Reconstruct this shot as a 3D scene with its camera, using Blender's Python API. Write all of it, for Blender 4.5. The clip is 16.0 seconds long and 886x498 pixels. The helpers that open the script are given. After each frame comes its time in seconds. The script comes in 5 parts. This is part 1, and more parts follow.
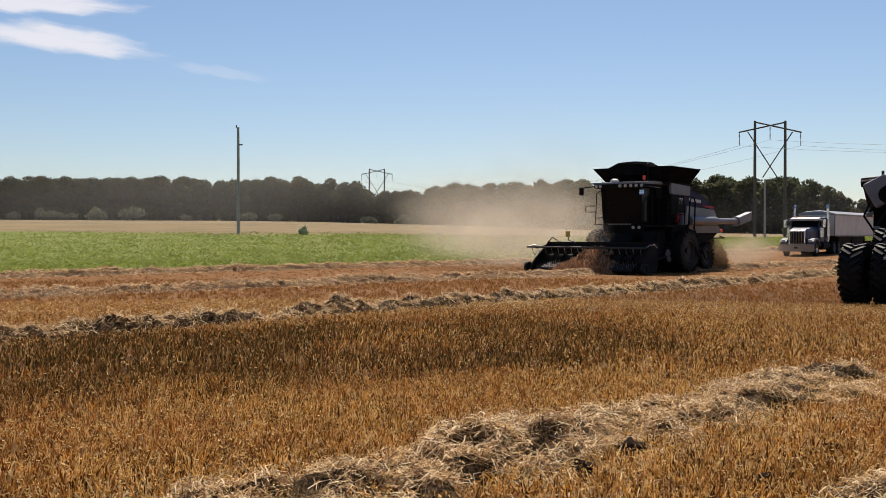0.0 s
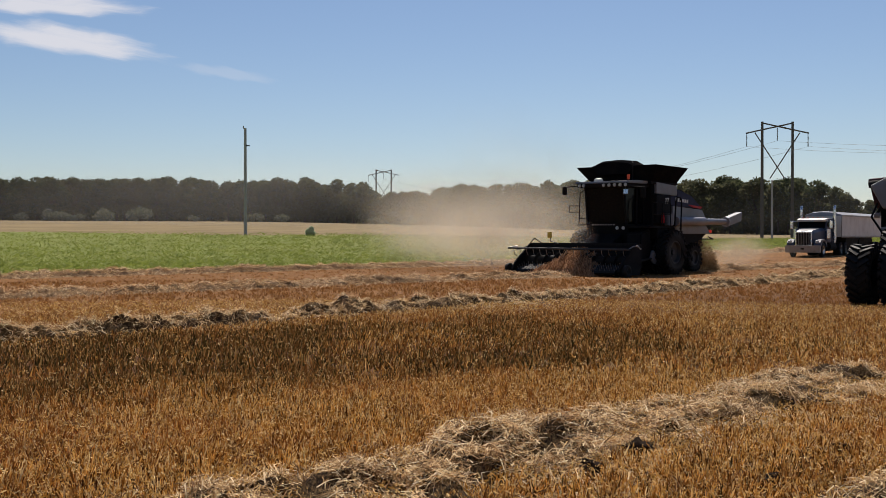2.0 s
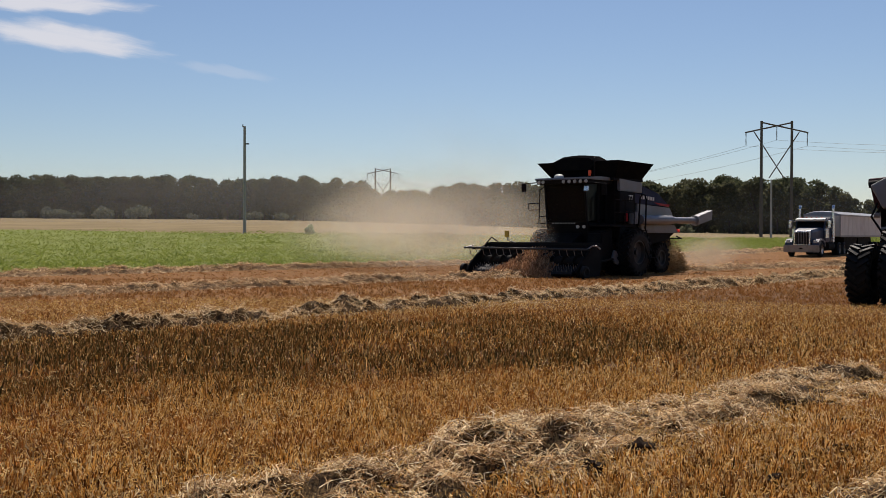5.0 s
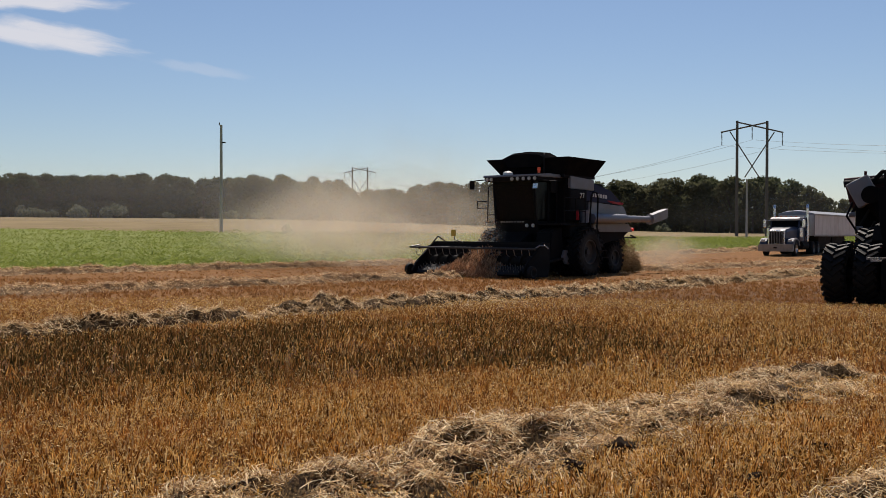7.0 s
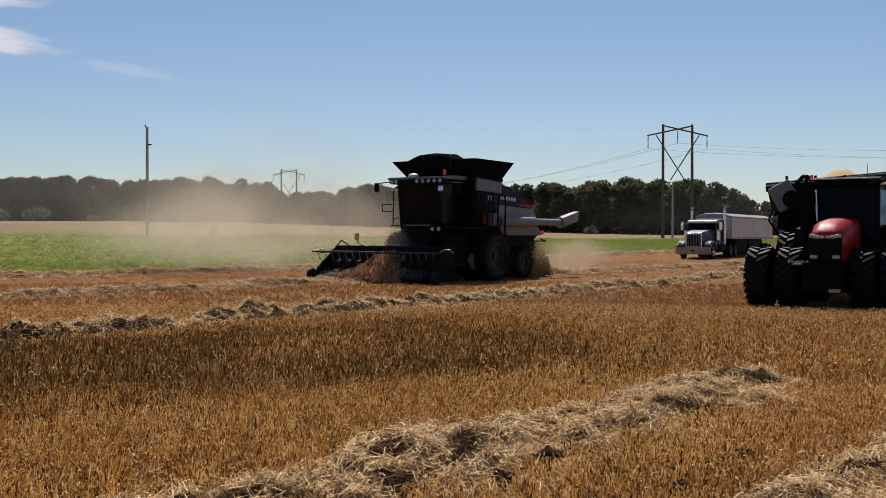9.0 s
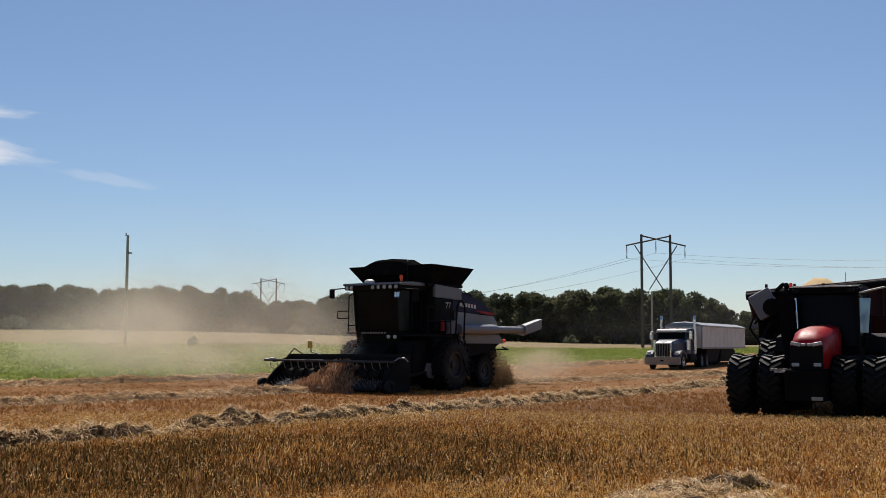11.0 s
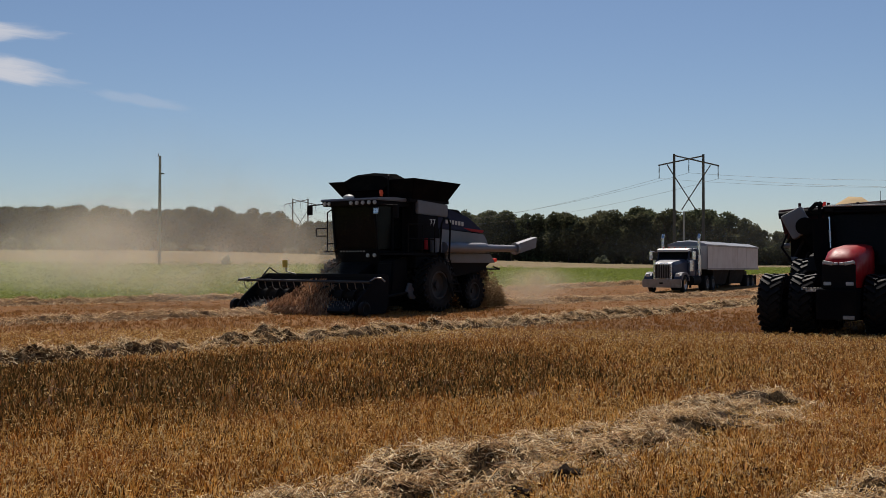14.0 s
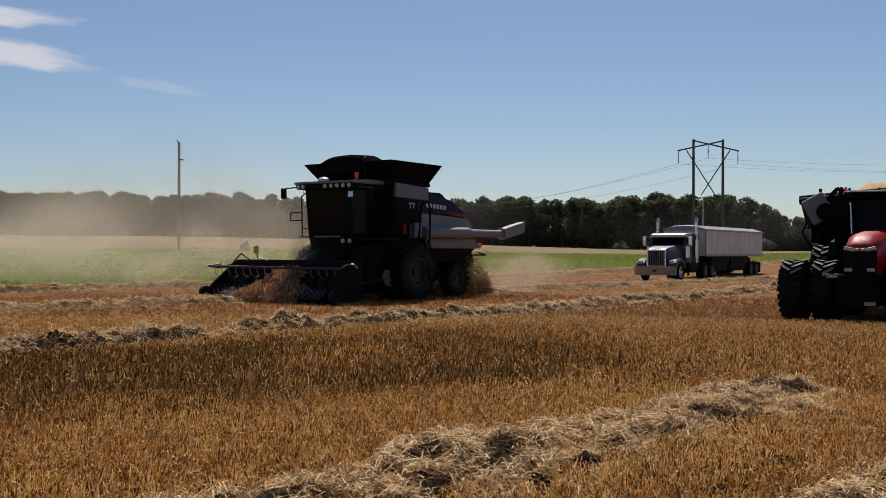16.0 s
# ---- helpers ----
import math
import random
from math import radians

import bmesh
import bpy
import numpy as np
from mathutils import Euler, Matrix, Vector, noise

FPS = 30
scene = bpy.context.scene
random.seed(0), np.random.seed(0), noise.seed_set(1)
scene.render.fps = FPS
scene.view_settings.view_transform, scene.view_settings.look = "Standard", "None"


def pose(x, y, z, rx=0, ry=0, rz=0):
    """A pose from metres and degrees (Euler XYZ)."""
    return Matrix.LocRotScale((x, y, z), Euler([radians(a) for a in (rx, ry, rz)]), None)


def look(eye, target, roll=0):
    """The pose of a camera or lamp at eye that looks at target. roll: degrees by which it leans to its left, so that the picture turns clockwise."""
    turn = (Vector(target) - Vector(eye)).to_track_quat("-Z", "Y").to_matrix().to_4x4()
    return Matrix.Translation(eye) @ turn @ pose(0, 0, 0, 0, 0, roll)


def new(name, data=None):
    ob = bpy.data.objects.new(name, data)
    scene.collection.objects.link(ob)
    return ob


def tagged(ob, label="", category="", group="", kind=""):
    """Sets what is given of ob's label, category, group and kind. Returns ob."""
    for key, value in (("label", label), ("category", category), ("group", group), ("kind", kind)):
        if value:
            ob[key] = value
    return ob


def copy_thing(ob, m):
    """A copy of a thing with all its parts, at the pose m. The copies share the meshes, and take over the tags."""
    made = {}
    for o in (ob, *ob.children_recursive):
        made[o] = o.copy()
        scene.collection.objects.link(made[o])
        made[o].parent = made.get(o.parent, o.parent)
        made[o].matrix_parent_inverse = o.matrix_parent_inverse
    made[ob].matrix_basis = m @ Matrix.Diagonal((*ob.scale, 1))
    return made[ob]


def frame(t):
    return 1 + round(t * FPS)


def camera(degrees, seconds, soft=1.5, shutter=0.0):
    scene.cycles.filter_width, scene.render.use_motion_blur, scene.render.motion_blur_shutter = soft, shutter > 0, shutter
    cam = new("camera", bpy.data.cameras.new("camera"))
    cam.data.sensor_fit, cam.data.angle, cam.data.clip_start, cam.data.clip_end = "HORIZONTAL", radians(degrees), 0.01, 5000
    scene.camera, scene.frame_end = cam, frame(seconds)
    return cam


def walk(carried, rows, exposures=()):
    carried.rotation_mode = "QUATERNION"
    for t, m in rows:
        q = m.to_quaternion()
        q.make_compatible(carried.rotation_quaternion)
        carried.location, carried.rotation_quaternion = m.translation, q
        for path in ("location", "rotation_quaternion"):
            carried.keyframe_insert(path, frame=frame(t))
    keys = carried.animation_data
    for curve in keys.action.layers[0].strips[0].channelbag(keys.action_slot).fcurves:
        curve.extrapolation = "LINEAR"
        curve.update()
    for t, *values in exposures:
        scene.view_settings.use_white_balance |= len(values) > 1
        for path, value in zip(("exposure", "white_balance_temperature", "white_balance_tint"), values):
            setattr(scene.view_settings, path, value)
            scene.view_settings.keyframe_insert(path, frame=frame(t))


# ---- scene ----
cam = camera(43.0, 16.0, soft=0.8)
walk(cam, [
    (0.0, pose(0.000, 0.000, 1.650, 89.280, 0.000, 0.000)),
    (0.5, pose(0.023, 0.014, 1.641, 89.327, -0.010, 0.173)),
    (1.0, pose(0.007, -0.018, 1.645, 89.325, -0.021, 0.271)),
    (1.5, pose(-0.007, -0.032, 1.640, 89.334, -0.070, 0.308)),
    (2.0, pose(-0.010, -0.027, 1.644, 89.326, -0.025, 0.340)),
    (2.5, pose(-0.023, -0.032, 1.639, 89.297, -0.110, 0.299)),
    (3.0, pose(-0.026, -0.028, 1.644, 89.295, -0.116, 0.329)),
    (3.5, pose(-0.024, 0.003, 1.638, 89.296, -0.127, 0.392)),
    (6.0, pose(-0.043, -0.026, 1.661, 89.234, -0.142, 0.019)),
    (6.5, pose(-0.046, -0.010, 1.659, 89.236, -0.123, -0.262)),
    (7.0, pose(-0.060, 0.008, 1.655, 89.209, -0.177, -0.877)),
    (7.5, pose(-0.063, -0.001, 1.693, 89.209, -0.159, -1.937)),
    (8.0, pose(-0.066, 0.011, 1.708, 89.186, -0.173, -3.093)),
    (8.5, pose(-0.062, -0.008, 1.722, 89.236, -0.176, -4.048)),
    (8.7, pose(-0.048, 0.001, 1.724, 89.274, -0.104, -4.263)),
    (10.8, pose(-0.120, -0.023, 1.671, 92.587, -0.092, -5.157)),
    (11.0, pose(-0.127, -0.025, 1.666, 94.895, -0.091, -5.484)),
    (11.2, pose(-0.125, -0.032, 1.658, 97.537, -0.044, -5.789)),
    (11.3, pose(-0.124, -0.036, 1.653, 98.117, -0.020, -5.846)),
    (11.4, pose(-0.123, -0.039, 1.649, 98.494, 0.004, -5.931)),
    (11.5, pose(-0.122, -0.043, 1.644, 98.515, 0.027, -6.098)),
    (11.7, pose(-0.123, -0.036, 1.646, 98.374, -0.005, -6.212)),
    (11.8, pose(-0.123, -0.033, 1.647, 97.537, -0.022, -6.237)),
    (11.9, pose(-0.123, -0.030, 1.648, 96.152, -0.038, -6.319)),
    (12.0, pose(-0.124, -0.026, 1.648, 94.738, -0.054, -6.483)),
    (12.1, pose(-0.123, -0.025, 1.651, 93.552, -0.071, -6.554)),
    (12.2, pose(-0.123, -0.024, 1.653, 92.312, -0.088, -6.649)),
    (12.3, pose(-0.123, -0.023, 1.655, 91.705, -0.106, -6.741)),
    (12.4, pose(-0.122, -0.021, 1.657, 91.501, -0.123, -6.801)),
    (12.5, pose(-0.122, -0.020, 1.659, 91.307, -0.140, -6.819)),
    (13.0, pose(-0.166, -0.025, 1.646, 91.090, -0.128, -6.968)),
    (13.5, pose(-0.125, -0.050, 1.642, 90.983, -0.077, -5.635)),
    (14.0, pose(-0.101, -0.021, 1.627, 90.848, -0.121, -3.895)),
    (14.5, pose(-0.108, -0.020, 1.628, 90.715, -0.146, -3.563)),
    (15.0, pose(-0.112, -0.023, 1.629, 90.537, -0.159, -3.441)),
    (15.5, pose(-0.132, -0.023, 1.629, 90.362, -0.158, -3.406)),
    (16.0, pose(-0.114, -0.016, 1.636, 90.116, -0.114, -2.967)),
], exposures=[(0.0, 0.30, 6750, 15), (1.0, 0.12, 6700, 15), (3.5, 0.07, 6700, 15), (6.0, 0.06, 6700, 15), (8.5, 0.06, 6650, 15), (11.0, 0.12, 6500, 13), (12.5, -0.20, 6500, 14), (13.0, -0.24, 6550, 14), (16.0, -0.08, 6600, 14)])

# ---- world, sun ----
SUN_AZ, SUN_EL = radians(8), radians(50)   # azimuth from +y towards +x
world = bpy.data.worlds.new("sky")
scene.world = world
world.use_nodes = True
wn = world.node_tree
sky = wn.nodes.new("ShaderNodeTexSky")
sky.sky_type = "NISHITA"
sky.sun_disc = False
sky.sun_elevation, sky.sun_rotation = SUN_EL, SUN_AZ
sky.air_density, sky.dust_density, sky.ozone_density = 1.0, 0.28, 5.0
sky.altitude = 250
wn.nodes["Background"].inputs["Strength"].default_value = 0.074
wn.links.new(sky.outputs[0], wn.nodes["Background"].inputs["Color"])
lamp = bpy.data.lights.new("sun", "SUN")
lamp.energy, lamp.angle, lamp.color = 5.0, radians(0.5), (1.0, 0.94, 0.84)
sun = new("sun", lamp)
toward = Vector((math.sin(SUN_AZ) * math.cos(SUN_EL), math.cos(SUN_AZ) * math.cos(SUN_EL), math.sin(SUN_EL)))
sun.matrix_world = look(toward * 100, (0, 0, 0))
scene.cycles.transparent_max_bounces = 48


# ---- materials ----
def nodes_of(name):
    m = bpy.data.materials.new(name)
    m.use_nodes = True
    t = m.node_tree
    return m, t, t.nodes["Principled BSDF"]


def node(t, kind, **sets):
    n = t.nodes.new(kind)
    for key, value in sets.items():
        if key in n.inputs:
            n.inputs[key].default_value = value
    return n


def mixed(t, fac, a, b):
    """A colour mix; fac, a and b are sockets or values."""
    n = t.nodes.new("ShaderNodeMix")
    n.data_type = "RGBA"
    for i, v in ((0, fac), (6, a), (7, b)):
        if isinstance(v, bpy.types.NodeSocket):
            t.links.new(v, n.inputs[i])
        else:
            n.inputs[i].default_value = (*v, 1) if isinstance(v, tuple) and len(v) == 3 else v
    return n.outputs[2]


def ramped(t, value, lo, hi, a=0.0, b=1.0):
    n = t.nodes.new("ShaderNodeMapRange")
    n.interpolation_type = "SMOOTHSTEP"
    t.links.new(value, n.inputs[0])
    for i, v in enumerate((lo, hi, a, b)):
        n.inputs[i + 1].default_value = v
    return n.outputs[0]


def coords(t, generated=False):
    n = t.nodes.new("ShaderNodeTexCoord")
    return n.outputs["Generated" if generated else "Object"]


def world_place(t):
    return t.nodes.new("ShaderNodeNewGeometry").outputs["Position"]


def noise_of(t, place, scale, detail=4.0, rough=0.6):
    n = node(t, "ShaderNodeTexNoise", Scale=scale, Detail=detail, Roughness=rough)
    t.links.new(place, n.inputs["Vector"])
    return n.outputs["Fac"]


def bumped(t, p, height, strength, distance):
    b = node(t, "ShaderNodeBump", Strength=strength, Distance=distance)
    t.links.new(height, b.inputs["Height"])
    t.links.new(b.outputs[0], p.inputs["Normal"])


def surface(name, color, rough=0.5, metal=0.0, dirt=(0.25, 0.19, 0.11), dirty=0.3, scale=3.0, bump=0.1, grain=40.0, coat=0.0, gloss=0.5):
    """Paint, metal, rubber: a colour with dust at a large scale and grain at a small one."""
    m, t, p = nodes_of(name)
    c = coords(t)
    big, small = noise_of(t, c, scale), noise_of(t, c, grain, 3)
    dusty = ramped(t, big, 0.42, 0.75, 0, dirty)
    col = mixed(t, dusty, color, dirt)
    col = mixed(t, ramped(t, small, 0.3, 0.7, 0, 0.18), col, tuple(v * 0.6 for v in color))
    t.links.new(col, p.inputs["Base Color"])
    t.links.new(ramped(t, big, 0.35, 0.75, rough, min(1, rough + 0.3)), p.inputs["Roughness"])
    p.inputs["Metallic"].default_value = metal
    p.inputs["Coat Weight"].default_value = coat
    p.inputs["Specular IOR Level"].default_value = gloss
    if bump:
        bumped(t, p, small, bump, 0.01)
    return m


def by_island(name, colors, rough=0.75, through_light=0.0, big=None, tuft=None):
    """Stalks, straw, leaves: each its own tone, and a slow drift over the place."""
    m, t, p = nodes_of(name)
    g = t.nodes.new("ShaderNodeNewGeometry")
    r = t.nodes.new("ShaderNodeValToRGB")
    while len(r.color_ramp.elements) < len(colors):
        r.color_ramp.elements.new(0.5)
    for i, (e, c) in enumerate(zip(r.color_ramp.elements, colors)):
        e.position, e.color = i / (len(colors) - 1), (*c, 1)
    t.links.new(g.outputs["Random Per Island"], r.inputs[0])
    col = r.outputs[0]
    if big:
        col = mixed(t, ramped(t, noise_of(t, g.outputs["Position"], big[0]), 0.4, 0.62, 0, big[2]), col, big[1])
    if tuft:
        # single tufts: browner and paler ones side by side
        col = mixed(t, ramped(t, noise_of(t, g.outputs["Position"], tuft[0], 2), 0.47, 0.62, 0, tuft[2]), col, tuft[1])
    t.links.new(col, p.inputs["Base Color"])
    p.inputs["Roughness"].default_value = rough
    p.inputs["Specular IOR Level"].default_value = 0.06
    if through_light:
        tr = t.nodes.new("ShaderNodeBsdfTranslucent")
        t.links.new(col, tr.inputs["Color"])
        mx = t.nodes.new("ShaderNodeMixShader")
        mx.inputs[0].default_value = through_light
        t.links.new(p.outputs[0], mx.inputs[1])
        t.links.new(tr.outputs[0], mx.inputs[2])
        t.links.new(mx.outputs[0], t.nodes["Material Output"].inputs[0])
    return m


def ground_material():
    m, t, p = nodes_of("field ground")
    pos = world_place(t)
    xyz = t.nodes.new("ShaderNodeSeparateXYZ")
    t.links.new(pos, xyz.inputs[0])
    dot = t.nodes.new("ShaderNodeVectorMath")
    dot.operation = "DOT_PRODUCT"
    dot.inputs[1].default_value = (-0.669, 0.743, 0)
    t.links.new(pos, dot.inputs[0])
    add = t.nodes.new("ShaderNodeMath")
    add.operation = "MULTIPLY_ADD"
    add.inputs[1].default_value = 5.0
    t.links.new(noise_of(t, pos, 0.25, 5), add.inputs[0])
    t.links.new(dot.outputs["Value"], add.inputs[2])
    w = add.outputs[0]

    def along(nx, ny):
        d = t.nodes.new("ShaderNodeVectorMath")
        d.operation = "DOT_PRODUCT"
        d.inputs[1].default_value = (nx, ny, 0)
        t.links.new(pos, d.inputs[0])
        return d.outputs["Value"]
    fine, mid, far = noise_of(t, pos, 14.0, 6, 0.7), noise_of(t, pos, 1.1, 5), noise_of(t, pos, 0.12, 4)
    dv = t.nodes.new("ShaderNodeVectorMath")
    dv.operation = "DOT_PRODUCT"
    dv.inputs[1].default_value = (-0.643, 0.766, 0)
    t.links.new(pos, dv.inputs[0])
    soil = mixed(t, ramped(t, fine, 0.35, 0.65), (0.035, 0.015, 0.006), (0.22, 0.10, 0.032))
    raked = mixed(t, ramped(t, fine, 0.35, 0.65), (0.10, 0.044, 0.014), (0.32, 0.152, 0.05))
    soil = mixed(t, ramped(t, dv.outputs["Value"], 17.5, 25.0), soil, raked)
    soil = mixed(t, ramped(t, mid, 0.4, 0.7, 0, 0.25), soil, (0.31, 0.148, 0.05))
    green = mixed(t, ramped(t, mid, 0.35, 0.65), (0.14, 0.17, 0.038), (0.22, 0.25, 0.065))
    green = mixed(t, ramped(t, far, 0.4, 0.65, 0, 0.6), green, (0.24, 0.25, 0.08))
    ripe = mixed(t, ramped(t, far, 0.35, 0.65), (0.20, 0.15, 0.076), (0.26, 0.195, 0.10))
    col = mixed(t, ramped(t, along(-0.724, 0.690), 43.2, 43.8), soil, green)
    both = t.nodes.new("ShaderNodeMath")
    both.operation = "MULTIPLY"
    t.links.new(ramped(t, w, 92.0, 98.0), both.inputs[0])
    t.links.new(ramped(t, along(0.37, 1.0), 98.5, 99.8), both.inputs[1])
    col = mixed(t, both.outputs[0], col, ripe)
    t.links.new(col, p.inputs["Base Color"])
    p.inputs["Roughness"].default_value = 0.95
    p.inputs["Specular IOR Level"].default_value = 0.1
    bumped(t, p, fine, 0.8, 0.06)
    return m


def dust_haze_material(name, thick, grain=0.45, color=(0.78, 0.70, 0.56)):
    """Hanging dust and stand-in haze: thin, soft towards each sheet's rim, lit from both sides."""
    m, t, p = nodes_of(name)
    t.nodes.remove(p)
    uv = t.nodes.new("ShaderNodeTexCoord").outputs["UV"]
    ln = t.nodes.new("ShaderNodeVectorMath")
    ln.operation = "LENGTH"
    t.links.new(uv, ln.inputs[0])
    fall = ramped(t, ln.outputs["Value"], 0.0, 1.0, 1.0, 0.0)
    n = noise_of(t, coords(t), grain, 6, 0.6)
    mul = t.nodes.new("ShaderNodeMath")
    mul.operation = "MULTIPLY"
    t.links.new(fall, mul.inputs[0])
    t.links.new(ramped(t, n, 0.25, 0.8, 0.3 * thick, thick), mul.inputs[1])
    d = node(t, "ShaderNodeBsdfDiffuse", Color=(*color, 1))
    tl = node(t, "ShaderNodeBsdfTranslucent", Color=(*color, 1))
    both = node(t, "ShaderNodeMixShader", Fac=0.5)
    t.links.new(d.outputs[0], both.inputs[1])
    t.links.new(tl.outputs[0], both.inputs[2])
    tr = t.nodes.new("ShaderNodeBsdfTransparent")
    mx = t.nodes.new("ShaderNodeMixShader")
    t.links.new(mul.outputs[0], mx.inputs[0])
    t.links.new(tr.outputs[0], mx.inputs[1])
    t.links.new(both.outputs[0], mx.inputs[2])
    t.links.new(mx.outputs[0], t.nodes["Material Output"].inputs[0])
    return m


def cloud_material(name, most):
    m, t, p = nodes_of(name)
    t.nodes.remove(p)
    tc = t.nodes.new("ShaderNodeTexCoord")
    ln = t.nodes.new("ShaderNodeVectorMath")
    ln.operation = "LENGTH"
    t.links.new(tc.outputs["UV"], ln.inputs[0])
    st = t.nodes.new("ShaderNodeMapping")
    st.inputs["Scale"].default_value = (0.003, 0, 0.022)
    st.inputs["Rotation"].default_value = (0, radians(-8), 0)
    t.links.new(tc.outputs["Object"], st.inputs[0])
    n = noise_of(t, st.outputs[0], 1.0, 7, 0.62)
    s = t.nodes.new("ShaderNodeMath")
    s.operation = "SUBTRACT"
    t.links.new(n, s.inputs[0])
    t.links.new(ramped(t, ln.outputs["Value"], 0.2, 1.0, 0.0, 0.62), s.inputs[1])
    a = ramped(t, s.outputs[0], 0.02, 0.52, 0.0, most)
    em = node(t, "ShaderNodeEmission", Color=(0.88, 0.91, 0.96, 1), Strength=0.78)
    tr = t.nodes.new("ShaderNodeBsdfTransparent")
    mx = t.nodes.new("ShaderNodeMixShader")
    t.links.new(a, mx.inputs[0])
    t.links.new(tr.outputs[0], mx.inputs[1])
    t.links.new(em.outputs[0], mx.inputs[2])
    t.links.new(mx.outputs[0], t.nodes["Material Output"].inputs[0])
    return m


def glow(name, color, strength):
    m, t, p = nodes_of(name)
    p.inputs["Base Color"].default_value = (*color, 1)
    p.inputs["Emission Color"].default_value = (*color, 1)
    p.inputs["Emission Strength"].default_value = strength
    return m


def glass(name, tint=(0.10, 0.12, 0.13)):
    m, t, p = nodes_of(name)
    p.inputs["Base Color"].default_value = (*tint, 1)
    p.inputs["Roughness"].default_value = 0.06
    p.inputs["Transmission Weight"].default_value = 0.6
    p.inputs["Specular IOR Level"].default_value = 0.3
    p.inputs["IOR"].default_value = 1.16
    c = noise_of(t, coords(t), 6, 4)
    t.links.new(ramped(t, c, 0.4, 0.8, 0.05, 0.3), p.inputs["Roughness"])
    return m


GROUND = ground_material()
STUBBLE = by_island("stubble stalks", [(0.04, 0.014, 0.004), (0.15, 0.06, 0.013), (0.58, 0.26, 0.05), (0.97, 0.56, 0.15), (1.0, 0.81, 0.42)], 0.45, 0.25, (0.30, (0.42, 0.15, 0.045), 0.5), (5.0, (0.10, 0.036, 0.012), 0.58))
STUBBLE_FAR = by_island("distant stubble", [(0.09, 0.036, 0.010), (0.27, 0.115, 0.033), (0.45, 0.215, 0.064), (0.72, 0.43, 0.17)], 0.6, 0.25, (0.25, (0.32, 0.125, 0.036), 0.5))
# pale tones put the glint of sunlit stalk tips into the litter
LITTER_GLINTS = by_island("straw litter glints", [(0.40, 0.18, 0.036), (0.74, 0.44, 0.12), (1.0, 0.77, 0.38)], 0.6, 0.2)
WEEDS = by_island("green weeds", [(0.03, 0.022, 0.008), (0.075, 0.058, 0.018), (0.17, 0.085, 0.024), (0.30, 0.13, 0.036), (0.56, 0.36, 0.13)], 0.6, 0.2)
STRAW = by_island("straw", [(0.10, 0.05, 0.022), (0.44, 0.265, 0.12), (0.82, 0.58, 0.30), (1.0, 0.86, 0.58)], 0.6, 0.34)
STRAW_DULL = by_island("dull straw", [(0.12, 0.058, 0.026), (0.42, 0.24, 0.112), (0.74, 0.50, 0.26), (0.96, 0.76, 0.48)], 0.6, 0.3)
STRAW_BROWN = by_island("dirty straw", [(0.16, 0.07, 0.03), (0.44, 0.23, 0.115), (0.74, 0.46, 0.27)], 0.6, 0.35)


def bed_material(name, dark, light, hollow_shade):
    """Matted straw: fine streaks, with shade between the heaps painted in as dark patches."""
    m, t, p = nodes_of(name)
    pos = world_place(t)
    st = t.nodes.new("ShaderNodeMapping")
    st.inputs["Scale"].default_value = (60, 14, 40)
    st.inputs["Rotation"].default_value = (0, 0, 0.7)
    t.links.new(pos, st.inputs[0])
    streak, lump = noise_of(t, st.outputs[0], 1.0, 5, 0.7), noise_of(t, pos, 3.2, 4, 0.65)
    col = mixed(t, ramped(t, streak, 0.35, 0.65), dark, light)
    # painted shade: random dark patches for the hollows
    col = mixed(t, ramped(t, lump, 0.50, 0.60, 0, hollow_shade), col, (0.045, 0.024, 0.011))
    t.links.new(col, p.inputs["Base Color"])
    p.inputs["Roughness"].default_value = 0.9
    p.inputs["Specular IOR Level"].default_value = 0.1
    bumped(t, p, streak, 0.9, 0.04)
    return m


# near-black tones stand in for shade between the loose stalks
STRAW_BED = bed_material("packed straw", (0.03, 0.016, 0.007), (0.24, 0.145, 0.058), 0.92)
# lighter copy of the bed with weaker painted shade, for the far rows
STRAW_BED_PALE = bed_material("pale packed straw", (0.16, 0.09, 0.04), (0.46, 0.31, 0.17), 0.55)
CHAFF = by_island("chaff", [(0.20, 0.125, 0.06), (0.38, 0.26, 0.14)], 0.8, 0.4)
GRASS = by_island("grass", [(0.14, 0.175, 0.027), (0.20, 0.235, 0.043), (0.27, 0.295, 0.068)], 0.7, 0.5, (0.35, (0.15, 0.185, 0.045), 0.6))
LEAF = by_island("tree leaves", [(0.045, 0.056, 0.027), (0.075, 0.088, 0.042), (0.12, 0.13, 0.065)], 0.7, 0.42, (0.03, (0.15, 0.135, 0.08), 0.6))
LEAF_PALE = by_island("pale bush leaves", [(0.09, 0.10, 0.06), (0.17, 0.18, 0.11), (0.24, 0.25, 0.16)], 0.7, 0.4)
LEAF_SILVER = by_island("silvery leaves", [(0.38, 0.42, 0.26), (0.56, 0.60, 0.42)], 0.7, 0.55)
DARK_LUMP = surface("dark brown lump", (0.022, 0.012, 0.007), 0.95, 0, dirty=0.15, scale=9, bump=0.8, grain=60, gloss=0.05)
BARK = surface("bark", (0.07, 0.05, 0.035), 0.9, 0, dirty=0.1, scale=1, bump=0.6)
POLE_WOOD = surface("weathered pole", (0.38, 0.36, 0.34), 0.9, 0, dirty=0.1, scale=0.5, bump=0.3)
TOWER_WOOD = surface("tarred pole", (0.11, 0.10, 0.09), 0.9, 0, dirty=0.1, scale=0.5, bump=0.3)
